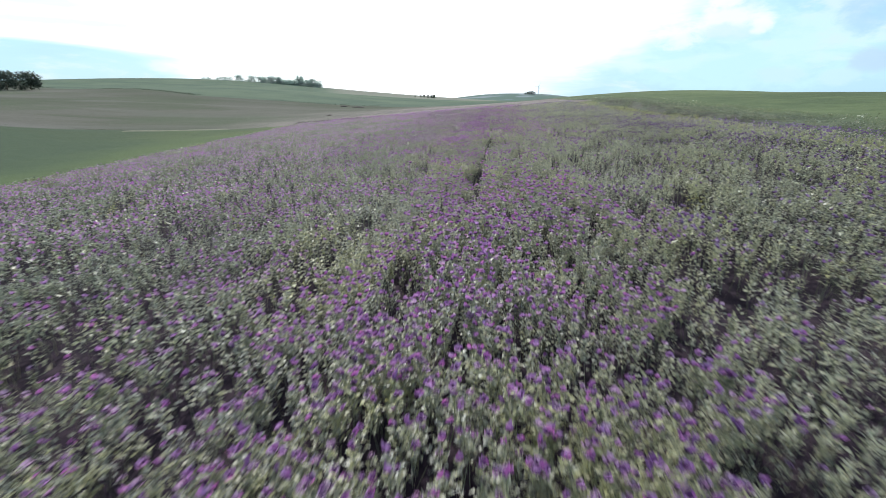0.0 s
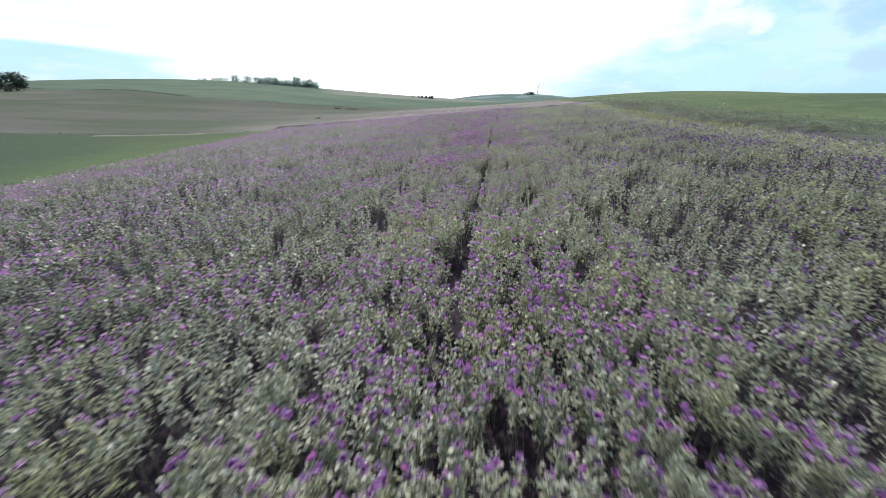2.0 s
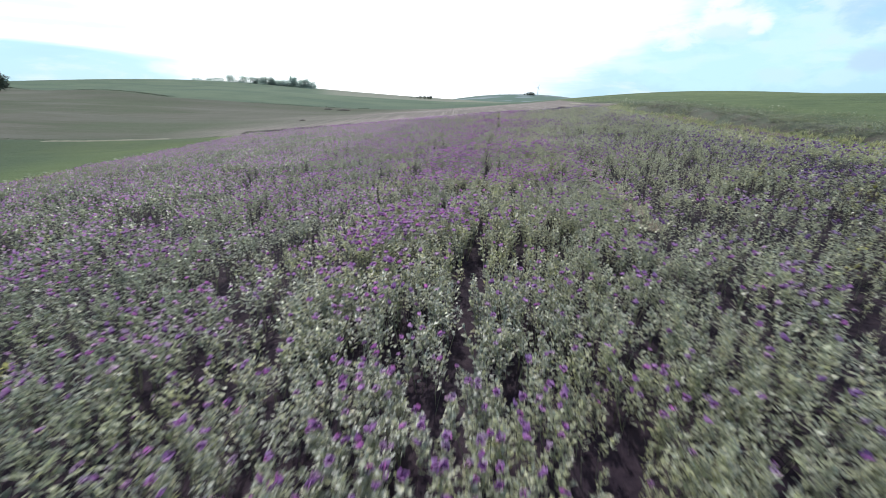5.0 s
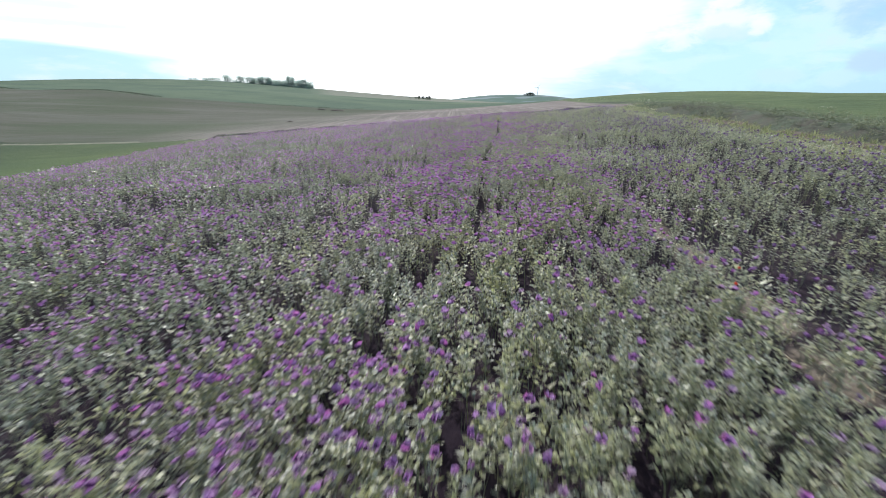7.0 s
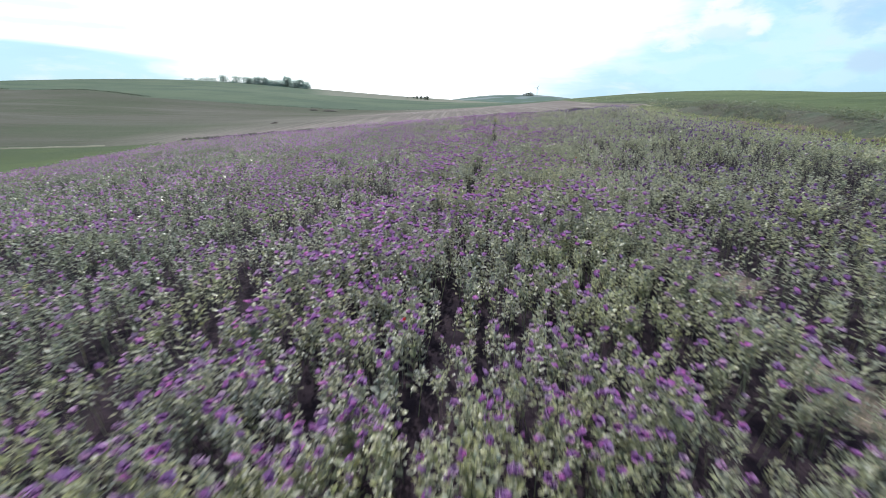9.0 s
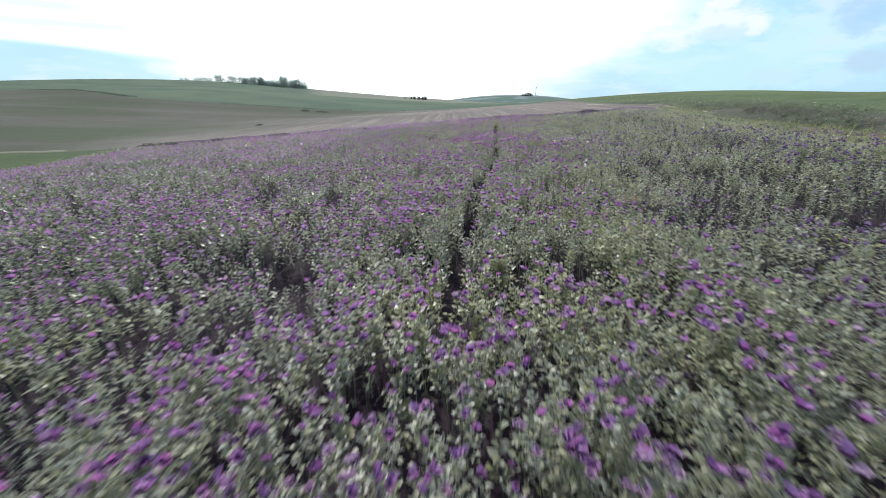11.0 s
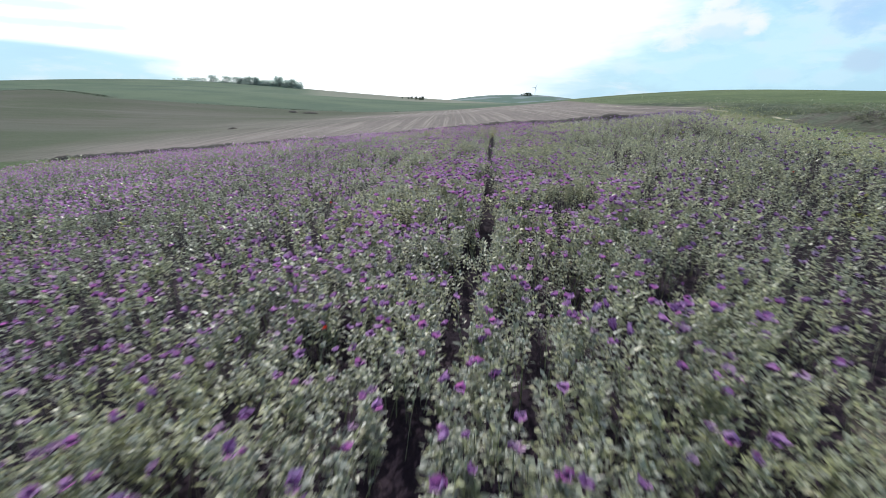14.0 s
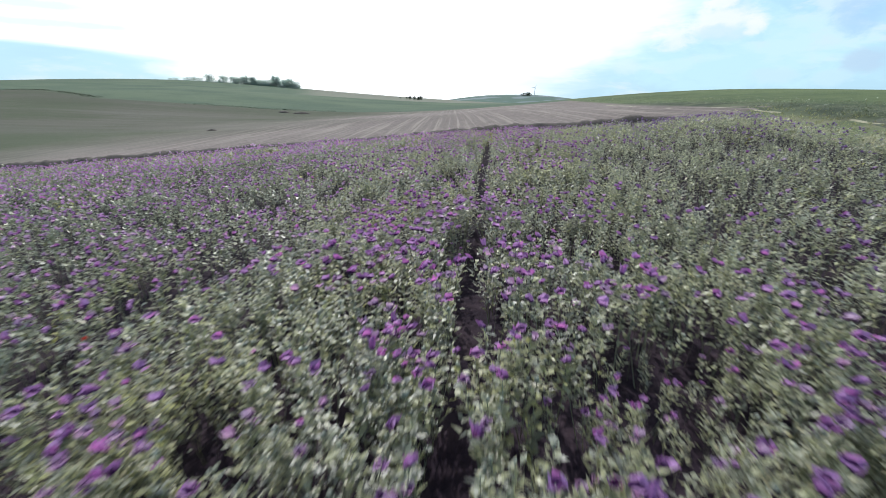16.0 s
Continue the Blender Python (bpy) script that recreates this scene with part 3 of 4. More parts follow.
def petal_piece(r, openness, fine):
    """One petal of a cup, along +x."""
    out, up = 0.9 * r * math.sin(openness), 1.28 * r * math.cos(openness)
    v = [(0, 0, 0), (out * 0.75, r * 0.5, up * 0.5), (out * 0.75, -r * 0.5, up * 0.5), (out * 1.0, r * 0.36, up), (out * 1.0, -r * 0.36, up * 1.08)]
    f = [(0, 2, 1), (1, 2, 4), (1, 4, 3)]
    if fine:
        v += [(out * 1.22, 0, up * 0.98), (out * 0.72, 0, up * 0.45)]
        f = [(0, 2, 6), (0, 6, 1), (1, 6, 5), (1, 5, 3), (6, 2, 4), (6, 4, 5)]
    return np.array(v, float), np.array(f)


def turned(piece, yaw, move=(0, 0, 0), lean=(0, 0)):
    v, f = piece
    c, s = math.cos(yaw), math.sin(yaw)
    x, y, z = v[:, 0] * c - v[:, 1] * s, v[:, 0] * s + v[:, 1] * c, v[:, 2]
    return np.stack([x + lean[0] * z + move[0], y + lean[1] * z + move[1], z + move[2]], -1), f


def joined(pieces):
    """Pieces (points, triangles, material number) laid into one template."""
    v, f, m, n = [], [], [], 0
    for (pv, pf), k in pieces:
        v.append(pv)
        f.append(pf + n)
        m.append(np.full(len(pf), k))
        n += len(pv)
    return np.concatenate(v), np.concatenate(f), np.concatenate(m)


def stem_line(rng, height):
    a, b = rng.normal(0, 0.05, 2), rng.normal(0, 0.05, 2)
    return [np.array([0, 0, 0.0]), np.array([a[0], a[1], height * 0.55]), np.array([a[0] + b[0], a[1] + b[1], height])]


def along(line, t):
    h = t * (len(line) - 1)
    k = min(int(h), len(line) - 2)
    return line[k] + (line[k + 1] - line[k]) * (h - k)


def poppy_template(rng, level, flowers):
    """A poppy plant about 0.9 m high, broad-leaved to the top: 0 leaf, 1 stem, 2 petal, 3 pod, 4 petal base."""
    out = []
    height = rng.uniform(0.89, 1.02) * (1.03 if flowers else 1.0)
    line = stem_line(rng, height)
    out.append((stem_piece(line, 0.006, 2), 1))
    count = {2: 31, 1: 17, 0: 8}[level]
    for k in range(count):
        t = 0.42 + 0.56 * (k / count) ** 0.62 + rng.uniform(0, 0.04)
        size = rng.uniform(0.06, 0.12) * (1.35 - 0.45 * t) * {2: 0.85, 1: 1.06, 0: 1.45}[level]
        wide = size * rng.uniform(0.45, 0.78)
        p = leaf_piece(size, wide, rng.uniform(-0.2, 1.1), rng.uniform(0.0, 0.8), -(k % 3 > 0))
        away = rng.uniform(0.0, 0.11) * (1.35 - t)
        turn = k * 2.4 + rng.uniform(-0.5, 0.5)
        out.append((turned(p, turn + rng.normal(0, 0.5), along(line, min(t, 0.985)) + away * np.array([math.cos(turn), math.sin(turn), 0.2])), 0))
    top = line[-1]
    if flowers:
        lean = rng.normal(0, 0.3, 2)
        n = {2: 5, 1: 4, 0: 3}[level]
        wide = rng.uniform(0.3, 1.0)
        # the paler petal material is commoner at the coarser levels
        tone = 5 if rng.random() < {2: 0.3, 1: 0.5, 0: 0.6}[level] else 2
        for k in range(n):
            v, f = petal_piece(rng.uniform(0.038, 0.066) * {2: 1.18, 1: 1.1, 0: 1.2}[level], max(0.1, wide + rng.normal(0, 0.38)), False)
            v = v + rng.normal(0, 0.007, v.shape) * (v[:, 2:] > 0.01)
            v, f = turned((v, f), k * 2 * math.pi / n + rng.uniform(-0.3, 0.3), top + (0, 0, 0.02), lean)
            out.append(((v[:3], f[:1]), 4 if level else tone))
            out.append(((v[1:], f[1:] - 1), tone))
        if level == 2:
            out.append((turned(pod_piece(0.014, 0.035, 3, False), 0, top), 3))
    else:
        r = rng.uniform(0.018, 0.028)
        out.append((turned(pod_piece(r, r * 2.2, 4 if level == 2 else 3, False), 0, top), 3))
    return joined(out)


def scatter(templates, pick, x, y, z, yaw, size, lean):
    """Every plant placed: returns points, triangles and material numbers of the lot."""
    vs, fs, ms, n = [], [], [], 0
    for k, (v, f, m) in enumerate(templates):
        i = np.nonzero(pick == k)[0]
        if not len(i):
            continue
        c, s, q = np.cos(yaw[i])[:, None], np.sin(yaw[i])[:, None], size[i][:, None]
        px, py, pz = v[:, 0] * q, v[:, 1] * q, v[:, 2] * q
        X = px * c - py * s + lean[i, 0][:, None] * pz + x[i][:, None] * UNIT
        Y = px * s + py * c + lean[i, 1][:, None] * pz + y[i][:, None] * UNIT
        Z = pz + z[i][:, None] * UNIT
        vs.append(np.stack([X, Y, Z], -1).reshape(-1, 3))
        fs.append((f[None] + (n + np.arange(len(i)) * len(v))[:, None, None]).reshape(-1, 3))
        ms.append(np.tile(m, len(i)))
        n += len(i) * len(v)
    return np.concatenate(vs), np.concatenate(fs), np.concatenate(ms)


def stuff(name, sets, mats, label, category):
    v, f, m, n = [], [], [], 0
    for a, b, c in sets:
        v.append(a)
        f.append(b + n)
        m.append(c)
        n += len(a)
    ob = new(name, mesh_from(name, np.concatenate(v), np.concatenate(f), np.concatenate(m), mats))
    return tagged(ob, label, category, kind="stuff")


# ---------------------------------------------------------------- the poppy field
rng = np.random.default_rng(11)
thick, hole, bloom, bloom_wide, bloom_fine, tall = ease(1, 1.1), ease(2, 0.5), ease(3, 1.7), ease(4, 6.5), ease(7, 0.42), ease(6, 1.6)
DRILL = 0.19


def furrow_x(y):
    """The open furrow between two drill rows."""
    return -0.47 + 0.30 * smooth(36, 42, np.asarray(y, float)) + 0.05 * np.sin(np.asarray(y, float) * 0.35)


def bare_strip(x, y):
    """The thin, washed-out strip along the rows, with bare soil showing in long patches."""
    worn = 0.0
    for bx, by, half in BARE:
        worn = worn + np.exp(-((x - bx - 0.08 * np.sin(y * 3)) / 0.21) ** 4 - ((y - by) / (half + 0.12)) ** 4)
    return np.clip(worn, 0, 1) * smooth(0.1, 0.35, ease(10, 0.55)(x * 1.6, y))


def stand(x0, x1, y0, y1, per_row, aside=0.0):
    """Plants along the drill rows of a rectangle of the plan, per_row to the metre, less the gaps."""
    xs = np.arange(math.floor(x0 / DRILL), math.ceil(x1 / DRILL) + 1) * DRILL
    k = int((y1 - y0) * per_row)
    x = np.repeat(xs, k)
    y = y0 + rng.random(len(x)) * (y1 - y0)
    x = x + rng.normal(0, 0.035, len(x)) + 0.05 * np.sin(y * 0.35)
    keep = (x > np.maximum(x0, LEFT)) & (x < np.minimum(x1, right_edge(y) - 0.4)) & (y < END)
    seen = y > np.maximum(0.4, np.where(x < 0, -x * 0.58, x * 1.12) - 0.8)
    keep &= seen | (rng.random(len(x)) < aside)
    keep &= np.abs(x - furrow_x(y)) > (0.04 + 0.066 * smooth(7, 10, y) - 0.05 * smooth(50, 57, y)) * (0.75 + 0.5 * ease(9, 1.3)(x * 0.1, y)) * (1 - 0.22 * smooth(20.5, 23, y) * (1 - smooth(30, 33, y)))
    keep &= np.abs(x - furrow_x(y) - 0.64) > 0.035 * smooth(0.4, 0.6, hole(x * 0.2, y))
    gap = 1.1 * smooth(0.73, 0.86, hole(x * 1.7, y * 0.75)) * (1 - 0.6 * smooth(43, 50, y))
    keep &= rng.random(len(x)) > np.clip(gap, 0, 0.9) * (1 - 0.3 * (rng.random(len(x)) < 0.5))
    keep &= rng.random(len(x)) > np.clip(1.15 * bare_strip(x, y), 0, 0.98)
    keep &= rng.random(len(x)) < 0.72 + 0.28 * thick(x, y)
    keep &= rng.random(len(x)) < 1 - 0.55 * smooth(-1.8, 0.2, x - right_edge(y))
    return x[keep], y[keep]


def bloom_share(x, y):
    """How many plants are in flower: patches, more on the open slope than on the right."""
    patch = smooth(0.42, 0.67, 0.40 * bloom(x, y) + 0.30 * bloom_wide(x, y) + 0.30 * bloom_fine(x, y))
    slope = 0.54 + 0.46 * (1 - smooth(-1, 4, x)) - 0.08 * (1 - smooth(-9, -4, x)) + 0.14 * (1 - smooth(-18, -10, x)) + 0.3 * smooth(5.5, 8, x)
    rich = np.exp(-((y - 2.5) / 3.4) ** 2) + np.exp(-((y - 23.5) / 5) ** 2) + 0.5 * np.exp(-((y - 33.5) / 2) ** 2) + smooth(40, 44, y)
    slope = slope * (1 - 0.38 * np.exp(-((x + 0.3) / 5) ** 2) * (1 - np.clip(rich, 0, 1)))
    slope = slope * (1 - 0.4 * smooth(1, 2.5, x) * (1 - smooth(5, 7, x)) * smooth(35, 39, y)) * (1 - 0.45 * np.exp(-((y - 37) / 2.5) ** 2 - (x / 6) ** 2))
    slope = slope + 0.35 * np.exp(-((x - 0.8) / 2.0) ** 2 - ((y - 2.2) / 1.6) ** 2)
    return np.clip((0.18 + 0.97 * patch) * slope, 0, 0.95)


def poppies(x, y, level, count):
    full = [poppy_template(rng, level, 1) for k in range(count)]
    green = [poppy_template(rng, level, 0) for k in range(count)]
    flower = rng.random(len(x)) < bloom_share(x, y) * {2: 1.15, 1: 1.75, 0: 1.6}[level]
    pick = rng.integers(0, count, len(x)) + np.where(flower, 0, count)
    size = (0.80 + 0.24 * tall(x, y) + rng.normal(0, 0.05, len(x))) * (1 - 0.25 * smooth(-2.5, 0.2, x - right_edge(y))) * (1 - (0.19 + 0.10 * smooth(-8, -16, x)) * smooth(54.5, 58, y))
    size = size * (1 - 0.4 * smooth(0.66, 0.80, hole(x * 1.7, y * 0.75)))
    lean = rng.normal(0, 0.09, (len(x), 2))
    return scatter(full + green, pick, x, y, bed_z(x, y) - 0.02, rng.random(len(x)) * 6.283, size, lean)


# single plants beside the open furrow, nearest to the walk
single_y = np.sort(rng.uniform(2.2, 44, 280))
single_x = furrow_x(single_y) + rng.choice([-1, 1], 280) * rng.uniform(0.18, 0.45, 280)

near = stand(-2.3, 2.3, 0.4, 46.0, 17.0)
free = np.ones(len(near[0]), bool)
for a, b in zip(single_x, single_y):
    free &= (near[0] - a) ** 2 + (near[1] - b) ** 2 > 0.045 ** 2
near = near[0][free], near[1][free]
mid_a, mid_b = stand(-7.6, -2.3, 0.4, 52.0, 9.2, 0.3), stand(2.3, 9.0, 0.4, 52.0, 9.2, 0.3)
mid_c = stand(-2.3, 2.3, 46.0, END, 14.0)
mid = np.concatenate([mid_a[0], mid_b[0], mid_c[0]]), np.concatenate([mid_a[1], mid_b[1], mid_c[1]])
far_a, far_b = stand(LEFT, -7.6, -6.0, END, 6.6, 0.3), stand(9.0, 14.6, -6.0, END, 6.6, 0.3)
far_e = stand(-7.6, 9.0, -6.0, 0.4, 4.0, 1.0)
far_c, far_d = stand(-7.6, -2.3, 52.0, END, 10.0), stand(2.3, 9.0, 52.0, END, 10.0)
distant = tuple(np.concatenate([q[k] for q in (far_a, far_b, far_c, far_d, far_e)]) for k in (0, 1))
stuff("poppy_field", [poppies(*near, 2, 12), poppies(*mid, 1, 12), poppies(*distant, 0, 12)], [LEAF, STEM, PETAL, POD, BLOTCH, PALE],
      "dense crop of grey-green poppies with lilac flowers", "poppies")


# ---------------------------------------------------------------- single plants with their parts
def part(name, piece, mat, parent, label=""):
    v, f = piece
    ob = new(name, mesh_from(name, v, f, np.zeros(len(f), int), [mat]))
    ob.parent = parent
    return tagged(ob, label)


def poppy_plant(name, petal_mat, height, leaves, flower, seed, label, category, group, flower_label=""):
    g = np.random.default_rng(seed)
    base = tagged(new(name), label, category, group)
    line = stem_line(g, height)
    part("stem", stem_piece(line, 0.0055, 5), STEM, base)
    for k in range(leaves):
        t = 0.15 + 0.72 * k / leaves + g.uniform(0, 0.05)
        size = g.uniform(0.075, 0.13) * (1.3 - 0.5 * t)
        p = leaf_piece(size, size * g.uniform(0.55, 0.8), g.uniform(0.3, 1.2), g.uniform(0.1, 0.8), 2)
        part("leaf", turned(p, k * 2.4 + g.uniform(-0.4, 0.4), along(line, min(t, 0.97))), LEAF, base)
    if flower:
        lean, wide = g.normal(0, 0.22, 2), g.uniform(0.2, 0.7)
        cup = part("flower", turned(pod_piece(0.013, 0.032, 6, True), 0, line[-1]), POD, base, flower_label)
        for k in range(4):
            p = petal_piece(g.uniform(0.045, 0.068) * (0.72 if petal_mat is RED else 1.0), max(0.08, wide + g.normal(0, 0.25)), True)
            part("petal", turned(p, k * math.pi / 2 + g.uniform(-0.1, 0.1), line[-1], lean), petal_mat, cup)
    else:
        r = g.uniform(0.015, 0.023)
        part("seed_pod", turned(pod_piece(r, r * 2.3, 7, True), 0, line[-1]), POD, base)
    return base


GROUP = "poppies beside the open furrow"
kinds = [poppy_plant("poppy_plant", PETAL, 0.78 + 0.03 * k, 14, k < 3, 50 + k,
                     "grey-green poppy plant with an open lilac flower" if k < 3 else "grey-green poppy plant with a closed seed pod",
                     "poppy", GROUP) for k in range(6)]
used = set()
for k in range(280):
    x, y = float(single_x[k]), float(single_y[k])
    kind = int(rng.integers(0, 3)) if rng.random() < bloom_share(x, y) else 3 + int(rng.integers(0, 3))
    m = pose(x * UNIT, y * UNIT, float(bed_z(x, y)) * UNIT - 0.02, rng.normal(0, 4), rng.normal(0, 4), rng.uniform(0, 360))
    if kind in used:
        copy_thing(kinds[kind], m)
    else:
        kinds[kind].matrix_basis = m
        used.add(kind)

red = poppy_plant("red_poppy", RED, 0.95, 6, True, 77, "wild red poppy among the lilac crop", "poppy", "wild red poppies", "bright red flower")
spots = [(2.09, 22.84), (2.30, 23.14), (-1.30, 37.35), (1.96, 34.34), (4.32, 15.01), (-2.57, 41.52), (4.82, 42.75), (-0.79, 26.45)]
for k, (x, y) in enumerate(spots):
    m = pose(x * UNIT, y * UNIT, float(bed_z(x, y)) * UNIT - 0.02, 0, 0, 50 * k)
    if k:
        copy_thing(red, m)
    else:
        red.matrix_basis = m


# ---------------------------------------------------------------- weeds, grass and litter
def tuft_template(g, blades, height, spread, flat=0.0):
    out = []
    for k in range(blades):
        a, h = g.uniform(0, 6.28), height * g.uniform(0.6, 1.1)
        d = spread * g.uniform(0.3, 1.0)
        b = 0.012 + 0.010 * g.random()
        v = np.array([(0, -b, 0), (0, b, 0), (d * 0.4, b * 0.8, h * 0.6), (d, 0, h * (1 - flat))])
        out.append(((turned((v, np.array([(0, 1, 2), (0, 2, 3)])), a, (g.normal(0, spread * 0.3), g.normal(0, spread * 0.3), 0))), 0))
    return joined(out)


def weed_template(g, leaves, height, spread, heads=0, fine=1.0):
    out = []
    for k in range(leaves):
        z = height * g.uniform(0.05, 1.0)
        r = spread * math.sqrt(g.random()) * (1.1 - 0.6 * z / height)
        a = g.uniform(0, 6.28)
        size = g.uniform(0.10, 0.22) * fine
        p = leaf_piece(size, size * 0.5, g.uniform(-0.1, 1.1), g.uniform(0.1, 0.8), 0)
        out.append((turned(p, g.uniform(0, 6.28), (r * math.cos(a), r * math.sin(a), z)), 0))
    for k in range(heads):
        a, r = g.uniform(0, 6.28), spread * g.random()
        v = np.array([(0.07 * math.cos(q), 0.07 * math.sin(q), 0.01 * (q % 2)) for q in (0, 1.26, 2.51, 3.77, 5.03)])
        out.append((turned((v, np.array([(0, 1, 2), (0, 2, 3), (0, 3, 4)])), 0, (r * math.cos(a), r * math.sin(a), height * g.uniform(1.0, 1.25))), 1))
    return joined(out)


def spread_over(n, x, y, templates, lo, hi, sink=0.03, low_end=0.0):
    pick = rng.integers(0, len(templates), n)
    return scatter(templates, pick, x, y, bed_z(x, y) - sink, rng.random(n) * 6.283, rng.uniform(lo, hi, n) * 1.35 * (1 - low_end * smooth(40, 52, y)), rng.normal(0, 0.1, (n, 2)))


g = np.random.default_rng(8)
weeds = [weed_template(g, 32, 0.62, 0.38, 0, 0.85) for k in range(6)]
umbels = [weed_template(g, 24, 0.8, 0.3, 5) for k in range(3)]
tufts = [tuft_template(g, 12, 0.4, 0.2) for k in range(6)]

# rough weeds on the rise beside the field
low_weeds = [weed_template(g, 22, 0.42, 0.42, 0, 0.8) for k in range(6)]
n = 4600
y = rng.uniform(10, 66, n)
y = np.where(rng.random(n) < 0.25, rng.uniform(56, 125, n), y)
x = right_edge(y) + 2.7 + 9.0 * rng.random(n) ** 1.25 + 0.05 * np.maximum(y - 56, 0)
ok = ease(15, 2.6)(x, y) + 0.25 * rng.random(n) > 0.42
x, y = x[ok], y[ok]
n = 2300
y2 = rng.uniform(9, 56, n)
x2 = right_edge(y2) + 2.2 + 2.9 * rng.random(n)
ok = ease(17, 1.3)(x2 * 1.3, y2 * 0.7) + 0.3 * rng.random(n) > 0.5
x2, y2 = x2[ok], y2[ok]
n = len(x2)
white = rng.random(len(x)) < 0.35 * smooth(0.72, 0.85, ease(16, 2.5)(x, y))
stuff("weed_thicket", [spread_over(n, x2, y2, weeds, 0.25, 0.55, 0.03 - bank_rise(x2, y2)), spread_over(int((~white).sum()), x[~white], y[~white], low_weeds, 0.22, 0.62, 0.03 - bank_rise(x[~white], y[~white]), 0.35), spread_over(int(white.sum()), x[white], y[white], umbels, 0.35, 0.6, 0.03 - bank_rise(x[white], y[white]), 0.4)],
      [WEED, UMBEL], "tall dark green weeds with some white umbels", "weeds")

# grass on the verge, at the field's end and along its left border
n = 3200
y = rng.uniform(10, 62, n)
x = right_edge(y) + rng.uniform(-0.6, 2.2, n)
x = np.where(np.arange(n) < 1600, right_edge(y) + rng.uniform(0.9, 3.2, n), x)
n2 = 900
x2, y2 = LEFT + 0.1 + rng.normal(0, 0.3, n2), rng.uniform(12, 59, n2)
stuff("grass_verge", [spread_over(n, x, y, tufts, 0.3, 0.7, low_end=0.5), spread_over(n2, x2, y2, tufts, 1.3, 2.3)], [GRASS], "rough green and straw-coloured grass round the crop", "grass")

n = 1900
x, y = rng.uniform(-25, 5, n), END - np.abs(rng.normal(0.6, 1.3, n))
ok = ease(18, 3.5)(x, y) > 0.36
n3 = 700
x3, y3 = np.concatenate([rng.uniform(-14, -3.4, 400), rng.uniform(3.6, 9, 300)]), rng.uniform(8, 56, n3)
ok3 = ease(19, 1.8)(x3, y3) > 0.7
xs, ys = np.concatenate([x[ok], x3[ok3]]), np.concatenate([y[ok], y3[ok3]])
stuff("yellow_weeds", [spread_over(len(xs), xs, ys, [weed_template(g, 20, 0.62, 0.2, 0, 0.7) for k in range(4)], 0.78, 1.05)], [YELLOWISH],
      "yellowish weeds growing through the end of the crop", "weeds")

n = 620
x, y = LEFT + 0.15 + rng.normal(0, 0.25, n), rng.uniform(10, 59, n)
ok = ease(24, 1.6)(x * 0.3, y) > 0.34
x, y = x[ok], y[ok]
stuff("border_weeds", [spread_over(len(x), x, y, weeds, 0.75, 1.45)], [WEED], "dark green weeds along the field border", "weeds")

# dark hedge line between the worked slope and the green hill
n = 1700
x = rng.uniform(-330, -25, n)
y = np.maximum(150.5, 92.5 - 0.55 * x) + rng.normal(0, 0.7, n)
ok = ease(23, 14.0)(x, y) > 0.54
x, y = x[ok], y[ok]
n = 520
x2 = rng.uniform(-92, -36, n)
y2 = 67.6 + 1.2 * smooth(-60, -80, x2) + rng.normal(0, 0.3, n)
ok = ease(26, 5.0)(x2, y2) > 0.42
x2, y2 = x2[ok], y2[ok]
clumps = [weed_template(g, 14, 0.55, 0.75, 0, 3.2) for k in range(5)]
stuff("hedge_row", [spread_over(len(x), x, y, clumps, 0.2, 0.5, 0.1), spread_over(len(x2), x2, y2, clumps, 0.1, 0.24, 0.1)], [HEDGE], "dark low hedge between brown slope and green hill", "hedge")

# straw and dead stalks on the bare strip
n = 1500
y = rng.uniform(3, 44, n)
x = 2.85 + rng.normal(0, 0.38, n)
ok = bare_strip(x, y) > 0.25
x, y = x[ok], y[ok]
stalks = []
for k in range(4):
    v = np.array([(-0.12, -0.004, 0.02), (-0.12, 0.004, 0.02), (0.12, 0.003, 0.035 + 0.02 * k), (0.12, -0.003, 0.035 + 0.02 * k)])
    stalks.append(joined([((v, np.array([(0, 1, 2), (0, 2, 3)])), 0)]))
stuff("straw_litter", [spread_over(len(x), x, y, stalks, 0.6, 1.6, 0.0)], [STRAW], "dry straw and dead stalks on bare soil", "straw")


